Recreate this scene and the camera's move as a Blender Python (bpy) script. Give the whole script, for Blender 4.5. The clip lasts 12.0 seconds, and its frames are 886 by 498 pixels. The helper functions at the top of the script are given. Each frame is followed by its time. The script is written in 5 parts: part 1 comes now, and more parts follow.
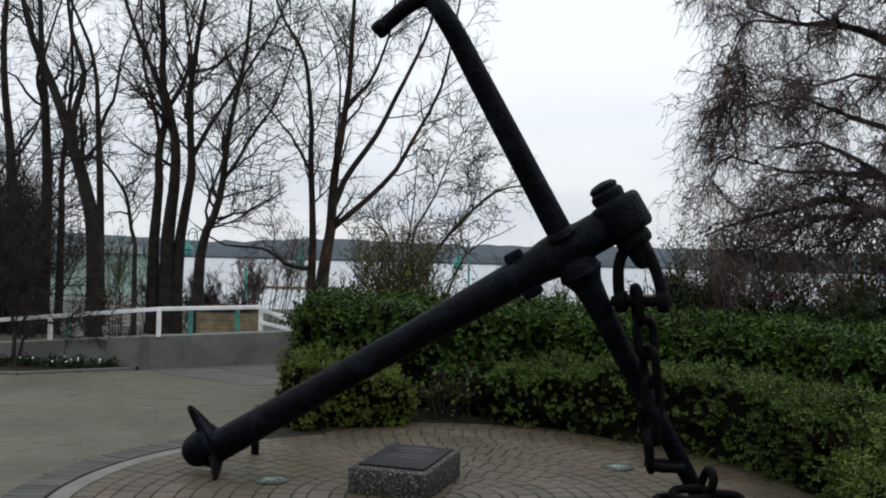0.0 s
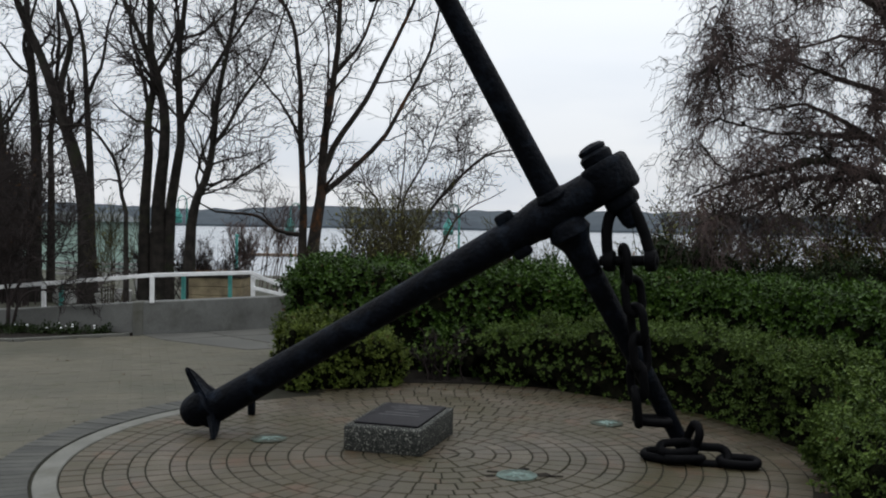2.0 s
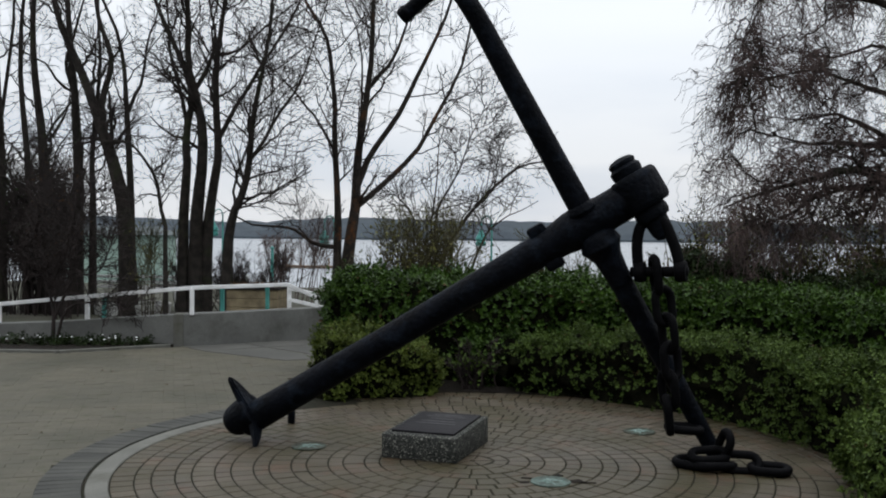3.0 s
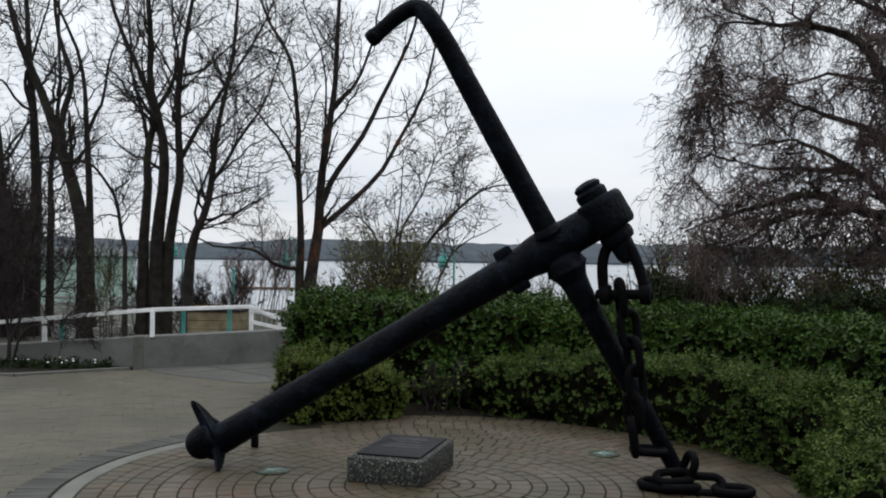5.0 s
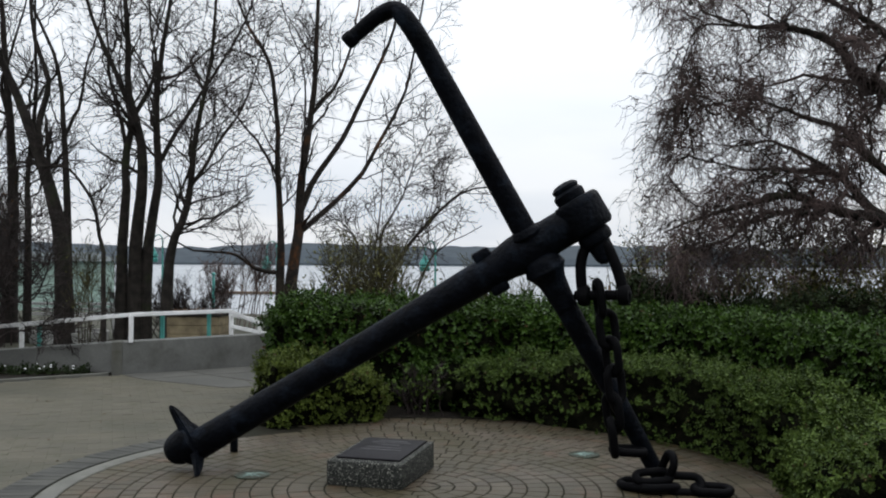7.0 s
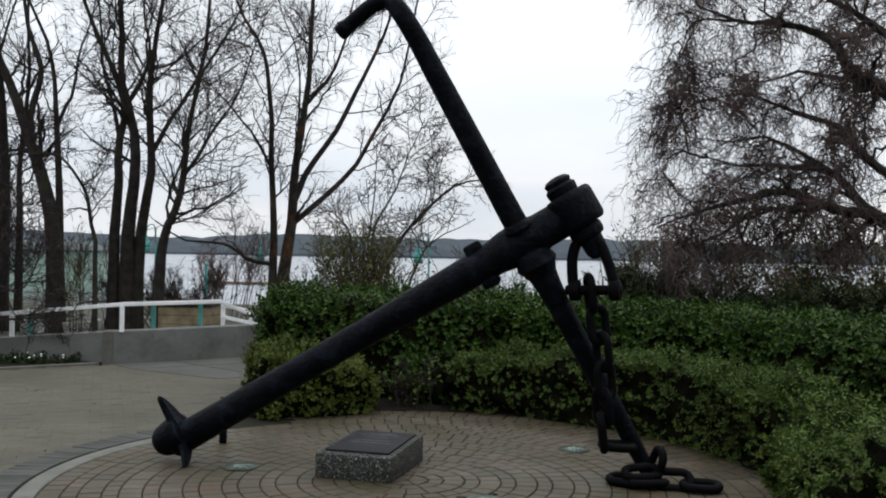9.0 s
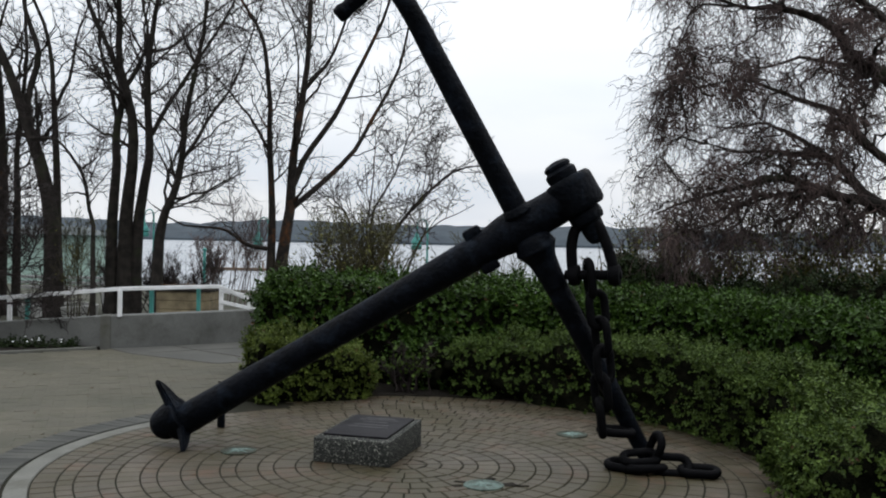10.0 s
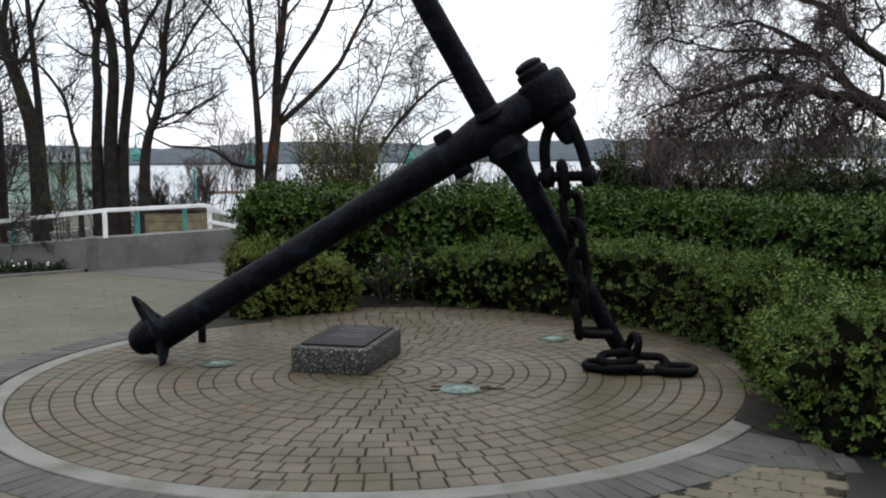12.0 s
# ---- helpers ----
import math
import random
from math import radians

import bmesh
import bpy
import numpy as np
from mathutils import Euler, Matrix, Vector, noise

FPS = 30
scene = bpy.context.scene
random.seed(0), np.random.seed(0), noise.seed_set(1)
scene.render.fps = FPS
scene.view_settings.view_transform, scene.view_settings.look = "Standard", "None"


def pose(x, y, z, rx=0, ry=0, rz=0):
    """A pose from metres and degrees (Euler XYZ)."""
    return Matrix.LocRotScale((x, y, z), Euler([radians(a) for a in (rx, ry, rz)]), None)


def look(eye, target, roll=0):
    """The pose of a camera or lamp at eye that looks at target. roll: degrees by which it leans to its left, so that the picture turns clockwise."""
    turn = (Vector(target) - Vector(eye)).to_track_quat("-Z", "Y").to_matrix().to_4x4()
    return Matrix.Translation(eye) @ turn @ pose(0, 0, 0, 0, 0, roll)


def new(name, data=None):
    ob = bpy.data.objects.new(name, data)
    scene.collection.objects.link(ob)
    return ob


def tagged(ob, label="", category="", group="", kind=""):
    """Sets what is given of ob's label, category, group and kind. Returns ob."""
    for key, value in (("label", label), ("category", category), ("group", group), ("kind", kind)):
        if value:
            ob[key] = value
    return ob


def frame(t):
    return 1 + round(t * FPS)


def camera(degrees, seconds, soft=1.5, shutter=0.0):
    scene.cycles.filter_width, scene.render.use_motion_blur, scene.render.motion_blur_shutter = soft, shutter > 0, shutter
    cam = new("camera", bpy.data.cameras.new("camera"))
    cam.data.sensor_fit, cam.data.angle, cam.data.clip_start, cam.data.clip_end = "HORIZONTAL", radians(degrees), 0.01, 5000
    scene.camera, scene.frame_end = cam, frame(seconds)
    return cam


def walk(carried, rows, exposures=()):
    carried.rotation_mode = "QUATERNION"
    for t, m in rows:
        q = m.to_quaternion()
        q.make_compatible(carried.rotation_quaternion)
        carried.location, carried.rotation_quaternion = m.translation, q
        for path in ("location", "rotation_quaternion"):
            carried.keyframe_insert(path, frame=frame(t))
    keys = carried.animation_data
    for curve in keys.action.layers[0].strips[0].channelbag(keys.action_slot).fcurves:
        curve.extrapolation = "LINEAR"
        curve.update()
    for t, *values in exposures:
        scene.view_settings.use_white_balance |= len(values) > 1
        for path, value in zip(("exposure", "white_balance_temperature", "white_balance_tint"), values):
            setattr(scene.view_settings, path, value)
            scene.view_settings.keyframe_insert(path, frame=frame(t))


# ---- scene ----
cam = camera(50.0, 12.0, soft=2.0)
PATH = [
    (0, (0.837, -7.084, 1.782), (0.601, -5.098, 1.805), 1.4),
    (0.5, (0.839, -7.097, 1.778), (0.614, -5.11, 1.774), 1.4),
    (1, (0.836, -7.131, 1.764), (0.601, -5.145, 1.741), 1.6),
    (1.5, (0.832, -7.16, 1.773), (0.596, -5.174, 1.758), 0.9),
    (2, (0.837, -7.209, 1.75), (0.624, -5.221, 1.702), 0.9),
    (2.5, (0.873, -7.329, 1.748), (0.571, -5.353, 1.707), 0.9),
    (3, (0.847, -7.416, 1.766), (0.566, -5.436, 1.74), 0.5),
    (5, (0.807, -7.425, 1.77), (0.606, -5.436, 1.791), 0.7),
    (5.5, (0.831, -7.421, 1.768), (0.645, -5.43, 1.793), 0.2),
    (6, (0.838, -7.43, 1.757), (0.66, -5.439, 1.782), 0.4),
    (6.5, (0.829, -7.422, 1.759), (0.656, -5.43, 1.78), 0.4),
    (7, (0.832, -7.417, 1.761), (0.669, -5.424, 1.789), 0.3),
    (9, (0.854, -7.385, 1.768), (0.703, -5.39, 1.78), 0.9),
    (9.5, (0.839, -7.381, 1.758), (0.696, -5.386, 1.762), 1.0),
    (10, (0.847, -7.358, 1.75), (0.7, -5.363, 1.734), 1.1),
    (10.5, (0.853, -7.371, 1.745), (0.71, -5.376, 1.714), 0.5),
    (11, (0.91, -7.353, 1.715), (0.784, -5.359, 1.632), 0.7),
    (11.5, (0.987, -7.308, 1.676), (0.858, -5.319, 1.519), 0.7),
    (12, (1.052, -7.245, 1.656), (0.906, -5.26, 1.467), -0.6),
]
walk(cam, [(t, look(eye, target, roll)) for t, eye, target, roll in PATH],
     exposures=[(0, -0.55), (2.5, -0.60), (5.0, -0.53), (6.5, -0.46), (10.5, -0.47), (11.0, -0.44), (11.5, -0.33), (12.0, -0.06)])

# ---- world, sun ----
world = bpy.data.worlds.new("overcast_world")
scene.world = world
world.use_nodes = True
wn, wl = world.node_tree.nodes, world.node_tree.links
wn.clear()
w_out = wn.new("ShaderNodeOutputWorld")
w_bg = wn.new("ShaderNodeBackground")
w_sky = wn.new("ShaderNodeTexSky")
w_sky.sky_type, w_sky.sun_disc = "NISHITA", False
w_sky.sun_elevation, w_sky.sun_rotation = radians(40), radians(25)
w_gain = wn.new("ShaderNodeVectorMath")
w_gain.operation = "SCALE"
w_gain.inputs["Scale"].default_value = 0.10
w_co = wn.new("ShaderNodeTexCoord")
w_map = wn.new("ShaderNodeMapping")
w_map.inputs["Scale"].default_value = (1.0, 1.0, 5.0)
w_noise = wn.new("ShaderNodeTexNoise")
w_noise.inputs["Scale"].default_value = 3.2
w_noise.inputs["Detail"].default_value = 7.0
w_ramp = wn.new("ShaderNodeValToRGB")
w_ramp.color_ramp.elements[0].position, w_ramp.color_ramp.elements[0].color = 0.36, (0.78, 0.85, 0.96, 1)
w_ramp.color_ramp.elements[1].position, w_ramp.color_ramp.elements[1].color = 0.62, (1.0, 1.03, 1.08, 1)
w_sep = wn.new("ShaderNodeSeparateXYZ")
w_high = wn.new("ShaderNodeMapRange")
w_high.inputs["From Min"].default_value, w_high.inputs["From Max"].default_value = 0.05, 0.22
w_pale = wn.new("ShaderNodeMix")
w_pale.data_type = "RGBA"
w_pale.inputs["B"].default_value = (1.22, 1.28, 1.35, 1)
w_fac = wn.new("ShaderNodeMath")
w_fac.operation = "MULTIPLY"
w_fac.inputs[1].default_value = 0.92
w_mix = wn.new("ShaderNodeMix")
w_mix.data_type = "RGBA"
w_mix.inputs["Factor"].default_value = 0.92
wl.new(w_sky.outputs[0], w_gain.inputs[0])
wl.new(w_co.outputs["Generated"], w_map.inputs[0])
wl.new(w_map.outputs[0], w_noise.inputs["Vector"])
wl.new(w_noise.outputs["Fac"], w_ramp.inputs[0])
wl.new(w_co.outputs["Generated"], w_sep.inputs[0])
wl.new(w_sep.outputs["Z"], w_high.inputs["Value"])
wl.new(w_high.outputs[0], w_fac.inputs[0])
wl.new(w_fac.outputs[0], w_pale.inputs["Factor"])
wl.new(w_ramp.outputs[0], w_pale.inputs["A"])
wl.new(w_gain.outputs[0], w_mix.inputs["A"])
wl.new(w_pale.outputs["Result"], w_mix.inputs["B"])
wl.new(w_mix.outputs["Result"], w_bg.inputs[0])
# an overcast sky is brighter overhead than near the horizon
w_zen = wn.new("ShaderNodeMapRange")
w_zen.inputs["From Min"].default_value, w_zen.inputs["From Max"].default_value = 0.30, 0.95
w_zen.inputs["To Min"].default_value, w_zen.inputs["To Max"].default_value = 1.24, 2.7
wl.new(w_sep.outputs["Z"], w_zen.inputs["Value"])
wl.new(w_zen.outputs[0], w_bg.inputs[1])
wl.new(w_bg.outputs[0], w_out.inputs[0])

sun_data = bpy.data.lights.new("sun", "SUN")
sun_data.energy, sun_data.angle, sun_data.color = 0.5, radians(40), (1.0, 0.98, 0.95)
sun = new("sun", sun_data)
sun.matrix_world = look((10, 18, 24), (0, 0, 0))


# ---- materials ----
def material(name, color, rough=0.7, second=None, scale=8.0, fine=60.0, bump=0.3, bump_dist=0.01, metal=0.0,
             spec=0.14, spread=0.0, island=False, detail_mix=0.35, coords="Object", coat=0.0):
    """Two-scale noise colour, fine bump; spread: value change from piece to piece."""
    m = bpy.data.materials.new(name)
    m.use_nodes = True
    n, l = m.node_tree.nodes, m.node_tree.links
    b = n["Principled BSDF"]
    second = second or tuple(c * 0.65 for c in color)
    co = n.new("ShaderNodeTexCoord")
    n1, n2 = n.new("ShaderNodeTexNoise"), n.new("ShaderNodeTexNoise")
    n1.inputs["Scale"].default_value, n1.inputs["Detail"].default_value = scale, 5
    n2.inputs["Scale"].default_value, n2.inputs["Detail"].default_value = fine, 4
    for x in (n1, n2):
        l.new(co.outputs[coords], x.inputs["Vector"])
    ramp = n.new("ShaderNodeValToRGB")
    ramp.color_ramp.elements[0].position, ramp.color_ramp.elements[1].position = 0.36, 0.64
    ramp.color_ramp.elements[0].color, ramp.color_ramp.elements[1].color = (*second, 1), (*color, 1)
    l.new(n1.outputs["Fac"], ramp.inputs[0])
    mix = n.new("ShaderNodeMix")
    mix.data_type, mix.blend_type = "RGBA", "OVERLAY"
    mix.inputs["Factor"].default_value = detail_mix
    l.new(ramp.outputs[0], mix.inputs["A"])
    l.new(n2.outputs["Fac"], mix.inputs["B"])
    last = mix.outputs["Result"]
    if spread:
        if island:
            src = n.new("ShaderNodeNewGeometry").outputs["Random Per Island"]
        else:
            src = n.new("ShaderNodeObjectInfo").outputs["Random"]
        hsv = n.new("ShaderNodeHueSaturation")
        mr = n.new("ShaderNodeMapRange")
        mr.inputs["To Min"].default_value, mr.inputs["To Max"].default_value = 1 - spread, 1 + spread
        l.new(src, mr.inputs["Value"])
        l.new(mr.outputs[0], hsv.inputs["Value"])
        frac = n.new("ShaderNodeMath")
        frac.operation = "MULTIPLY"
        frac.inputs[1].default_value = 7.31
        fr = n.new("ShaderNodeMath")
        fr.operation = "FRACT"
        l.new(src, frac.inputs[0])
        l.new(frac.outputs[0], fr.inputs[0])
        mh = n.new("ShaderNodeMapRange")
        mh.inputs["To Min"].default_value, mh.inputs["To Max"].default_value = 0.5 - spread * 0.06, 0.5 + spread * 0.06
        l.new(fr.outputs[0], mh.inputs["Value"])
        l.new(mh.outputs[0], hsv.inputs["Hue"])
        l.new(last, hsv.inputs["Color"])
        last = hsv.outputs[0]
    l.new(last, b.inputs["Base Color"])
    rr = n.new("ShaderNodeMapRange")
    rr.inputs["To Min"].default_value, rr.inputs["To Max"].default_value = max(0.05, rough - 0.12), min(1, rough + 0.12)
    l.new(n1.outputs["Fac"], rr.inputs["Value"])
    l.new(rr.outputs[0], b.inputs["Roughness"])
    b.inputs["Metallic"].default_value = metal
    b.inputs["Specular IOR Level"].default_value = spec
    b.inputs["Coat Weight"].default_value = coat
    if bump:
        bp = n.new("ShaderNodeBump")
        bp.inputs["Strength"].default_value, bp.inputs["Distance"].default_value = bump, bump_dist
        l.new(n2.outputs["Fac"], bp.inputs["Height"])
        l.new(bp.outputs[0], b.inputs["Normal"])
    return m


def two_tone(m, color, scale, low, high, coords="Object", seed=0.0):
    """Lays patches of a second colour (moss, stains, rust, painted-in shadow and highlights) over a material."""
    n, l = m.node_tree.nodes, m.node_tree.links
    b = n["Principled BSDF"]
    old = b.inputs["Base Color"].links[0].from_socket
    co = n.new("ShaderNodeTexCoord")
    mp = n.new("ShaderNodeMapping")
    mp.inputs["Location"].default_value = (seed, seed * 1.7, seed * 0.3)
    nz = n.new("ShaderNodeTexNoise")
    nz.inputs["Scale"].default_value, nz.inputs["Detail"].default_value = scale, 6
    nz.inputs["Roughness"].default_value = 0.65
    mr = n.new("ShaderNodeMapRange")
    mr.inputs["From Min"].default_value, mr.inputs["From Max"].default_value = low, high
    mx = n.new("ShaderNodeMix")
    mx.data_type = "RGBA"
    mx.inputs["B"].default_value = (*color, 1)
    l.new(co.outputs[coords], mp.inputs[0])
    l.new(mp.outputs[0], nz.inputs["Vector"])
    l.new(nz.outputs["Fac"], mr.inputs["Value"])
    l.new(mr.outputs[0], mx.inputs["Factor"])
    l.new(old, mx.inputs["A"])
    l.new(mx.outputs["Result"], b.inputs["Base Color"])
    return m


def world_coords(m):
    """Uses world position for a material's texture, for surfaces made of many pieces."""
    n, l = m.node_tree.nodes, m.node_tree.links
    g = n.new("ShaderNodeNewGeometry")
    for node in list(n):
        if node.type == "TEX_COORD":
            for link in list(node.outputs["Object"].links):
                l.new(g.outputs["Position"], link.to_socket)
    return m


M_IRON = material("black_painted_iron", (0.004, 0.005, 0.0075), 0.50, (0.002, 0.0025, 0.0035), 7, 30, 0.9, 0.014, spec=0.04)
# bluish patches for chipped paint and for highlights put into the colour
two_tone(M_IRON, (0.010, 0.014, 0.021), 5, 0.52, 0.70)
M_CHAIN = material("black_chain_iron", (0.004, 0.004, 0.0045), 0.58, (0.0025, 0.0025, 0.003), 14, 90, 0.6, 0.006, spec=0.03)
# third brick tone: random dark patches that paint in wet and shadow
M_BRICK = two_tone(two_tone(two_tone(material("circle_brick", (0.080, 0.065, 0.047), 0.5, (0.052, 0.043, 0.030), 2.4, 85, 0.45, 0.003,
                   spread=0.15, spec=0.22), (0.040, 0.033, 0.015), 0.8, 0.40, 0.60), (0.076, 0.046, 0.028), 2.6, 0.55, 0.70, seed=4.0), (0.032, 0.027, 0.015), 1.7, 0.55, 0.72, seed=8.0)
world_coords(M_BRICK)
M_BRICK_REST = two_tone(two_tone(two_tone(material("circle_brick_rest", (0.080, 0.065, 0.047), 0.5, (0.052, 0.043, 0.030), 2.4, 85, 0.45, 0.003,
                        spread=0.15, island=True, spec=0.22), (0.040, 0.033, 0.015), 0.8, 0.40, 0.60), (0.076, 0.046, 0.028), 2.6, 0.55, 0.70, seed=4.0), (0.032, 0.027, 0.015), 1.7, 0.55, 0.72, seed=8.0)
world_coords(M_BRICK_REST)
M_JOINT = material("joint_sand", (0.018, 0.015, 0.010), 0.95, (0.010, 0.011, 0.005), 6, 120, 0.5, 0.004)
M_CONCRETE_BAND = two_tone(material("pale_concrete_band", (0.128, 0.126, 0.112), 0.75, (0.094, 0.093, 0.082), 3, 130, 0.4, 0.003),
                           (0.070, 0.068, 0.052), 2.4, 0.52, 0.70)
M_DARK_PAVER = material("charcoal_paver", (0.058, 0.058, 0.051), 0.7, (0.038, 0.038, 0.034), 4, 100, 0.45, 0.003, spread=0.2, island=True)
M_TAN_PAVER = two_tone(two_tone(material("tan_paver", (0.088, 0.080, 0.060), 0.72, (0.070, 0.065, 0.049), 1.2, 110, 0.6, 0.004, spread=0.07, island=True, detail_mix=0.6),
                       (0.056, 0.054, 0.040), 0.7, 0.48, 0.68), (0.050, 0.052, 0.030), 5.0, 0.56, 0.70, seed=2.0)
M_WARM_PAVER = two_tone(material("warm_tan_paver", (0.088, 0.074, 0.050), 0.7, (0.062, 0.054, 0.038), 3.0, 90, 0.45, 0.003, spread=0.12),
                        (0.075, 0.068, 0.046), 2.2, 0.5, 0.68)
world_coords(M_WARM_PAVER)
M_SLAB_DARK = material("dark_damp_slab", (0.020, 0.020, 0.019), 0.6, (0.013, 0.013, 0.012), 1.6, 90, 0.4, 0.003)
M_GROUND = material("ground_earth", (0.06, 0.057, 0.045), 0.9, (0.036, 0.039, 0.024), 0.5, 20, 0.5, 0.03)
M_SOIL = material("bark_mulch_soil", (0.020, 0.016, 0.012), 0.95, (0.010, 0.008, 0.006), 9, 70, 0.9, 0.03)
M_AGGREGATE = material("exposed_aggregate", (0.042, 0.043, 0.039), 0.85, (0.014, 0.016, 0.014), 48, 170, 1.0, 0.006, detail_mix=0.8)
two_tone(M_AGGREGATE, (0.30, 0.295, 0.26), 85, 0.57, 0.62)
M_BRONZE = material("dark_bronze_plate", (0.015, 0.014, 0.016), 0.5, (0.007, 0.0065, 0.008), 9, 120, 0.35, 0.003, spec=0.07)
M_LETTER = material("worn_raised_lettering", (0.085, 0.082, 0.085), 0.5, (0.022, 0.021, 0.022), 30, 140, 0.2, 0.001)
M_PATINA = two_tone(material("verdigris_bronze", (0.20, 0.27, 0.24), 0.6, (0.09, 0.13, 0.115), 22, 120, 0.5, 0.003, metal=0.15),
                    (0.06, 0.07, 0.06), 14, 0.52, 0.62)
M_PATINA_DARK = two_tone(material("tarnished_bronze", (0.11, 0.150, 0.130), 0.6, (0.05, 0.065, 0.055), 18, 120, 0.5, 0.003, metal=0.15),
                         (0.10, 0.15, 0.13), 16, 0.56, 0.64)
M_TARNISH = two_tone(material("dirty_tarnished_bronze", (0.050, 0.058, 0.042), 0.6, (0.026, 0.028, 0.020), 18, 120, 0.5, 0.003, metal=0.15),
                     (0.10, 0.15, 0.13), 16, 0.56, 0.64)
M_PLANTER = material("weathered_planter_wood", (0.21, 0.17, 0.105), 0.85, (0.13, 0.105, 0.066), 5, 70, 0.5, 0.004)
M_WALL = two_tone(material("board_formed_concrete", (0.155, 0.155, 0.146), 0.85, (0.115, 0.115, 0.108), 2.0, 60, 0.4, 0.004),
                  (0.07, 0.07, 0.06), 1.6, 0.52, 0.75)
M_SLAB = material("worn_path_concrete", (0.082, 0.080, 0.072), 0.8, (0.062, 0.061, 0.055), 1.4, 90, 0.4, 0.003)
M_WHITE = material("white_rail_paint", (0.78, 0.78, 0.78), 0.45, (0.66, 0.66, 0.65), 6, 60, 0.1, 0.001)
M_TEAL = material("teal_post_paint", (0.07, 0.26, 0.23), 0.5, (0.05, 0.19, 0.17), 6, 60, 0.1, 0.001)
M_WOOD = material("weathered_wood", (0.17, 0.115, 0.075), 0.8, (0.10, 0.07, 0.05), 5, 70, 0.5, 0.004)
M_BARK = two_tone(material("dark_bark", (0.034, 0.029, 0.025), 0.92, (0.016, 0.014, 0.012), 7, 60, 0.9, 0.015, coords="Object"),
                  (0.034, 0.040, 0.02), 1.5, 0.55, 0.72)
M_BARK_RED = two_tone(material("russet_bark", (0.038, 0.031, 0.026), 0.92, (0.018, 0.015, 0.013), 7, 60, 0.9, 0.015),
                      (0.13, 0.055, 0.022), 1.6, 0.55, 0.68)
M_TWIG = material("twig_bark", (0.036, 0.028, 0.026), 0.9, (0.020, 0.016, 0.015), 3, 40, 0.0)
M_TWIG_RED = material("reddish_twigs", (0.105, 0.074, 0.068), 0.9, (0.050, 0.038, 0.035), 2, 40, 0.0)
M_TWIG_OLIVE = material("olive_twigs", (0.075, 0.068, 0.034), 0.9, (0.038, 0.034, 0.018), 2, 40, 0.0)
M_WATER = material("grey_inlet_water", (0.10, 0.12, 0.14), 0.22, (0.08, 0.10, 0.12), 0.05, 0.8, 0.25, 0.12, spec=0.9)
M_HILL = material("wooded_far_shore", (0.050, 0.062, 0.072), 0.95, (0.036, 0.046, 0.056), 0.03, 0.35, 0.0)
M_PALE_GREEN = material("pale_green_siding", (0.27, 0.36, 0.30), 0.7, (0.22, 0.29, 0.25), 0.5, 8, 0.2, 0.01)
M_ROOF = material("dark_metal_roof", (0.07, 0.085, 0.085), 0.6, (0.05, 0.06, 0.06), 0.6, 8, 0.2, 0.01)


def leaf_material(name, a, b, rough=0.45, spec=0.35):
    m = bpy.data.materials.new(name)
    m.use_nodes = True
    n, l = m.node_tree.nodes, m.node_tree.links
    p = n["Principled BSDF"]
    g = n.new("ShaderNodeNewGeometry")
    ramp = n.new("ShaderNodeValToRGB")
    ramp.color_ramp.elements[0].color, ramp.color_ramp.elements[1].color = (*b, 1), (*a, 1)
    clump = n.new("ShaderNodeTexNoise")
    clump.inputs["Scale"].default_value = 16.0
    l.new(g.outputs["Position"], clump.inputs["Vector"])
    both = n.new("ShaderNodeMath")
    both.operation = "MULTIPLY_ADD"
    both.inputs[1].default_value = 0.45
    low = n.new("ShaderNodeMapRange")
    low.inputs["From Min"].default_value, low.inputs["From Max"].default_value = 0.3, 0.7
    low.inputs["To Max"].default_value = 0.55
    l.new(clump.outputs["Fac"], low.inputs["Value"])
    l.new(g.outputs["Random Per Island"], both.inputs[0])
    l.new(low.outputs[0], both.inputs[2])
    l.new(both.outputs[0], ramp.inputs[0])
    nz = n.new("ShaderNodeTexNoise")
    nz.inputs["Scale"].default_value = 4.0
    l.new(g.outputs["Position"], nz.inputs["Vector"])
    hsv = n.new("ShaderNodeHueSaturation")
    mr = n.new("ShaderNodeMapRange")
    mr.inputs["From Min"].default_value, mr.inputs["From Max"].default_value = 0.3, 0.7
    mr.inputs["To Min"].default_value, mr.inputs["To Max"].default_value = 0.7, 1.3
    l.new(nz.outputs["Fac"], mr.inputs["Value"])
    l.new(mr.outputs[0], hsv.inputs["Value"])
    l.new(ramp.outputs[0], hsv.inputs["Color"])
    l.new(hsv.outputs[0], p.inputs["Base Color"])
    p.inputs["Roughness"].default_value, p.inputs["Specular IOR Level"].default_value = rough, spec
    return m


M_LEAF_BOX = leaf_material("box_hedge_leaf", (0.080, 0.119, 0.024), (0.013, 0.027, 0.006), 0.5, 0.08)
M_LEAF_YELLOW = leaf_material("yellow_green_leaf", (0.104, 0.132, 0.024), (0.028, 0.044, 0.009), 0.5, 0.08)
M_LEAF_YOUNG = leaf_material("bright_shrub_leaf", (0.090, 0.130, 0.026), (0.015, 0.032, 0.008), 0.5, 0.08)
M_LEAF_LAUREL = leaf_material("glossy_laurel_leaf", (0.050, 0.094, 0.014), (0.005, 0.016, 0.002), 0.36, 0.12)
M_LEAF_DARK = leaf_material("dark_evergreen_leaf", (0.022, 0.036, 0.009), (0.006, 0.012, 0.003), 0.5, 0.12)
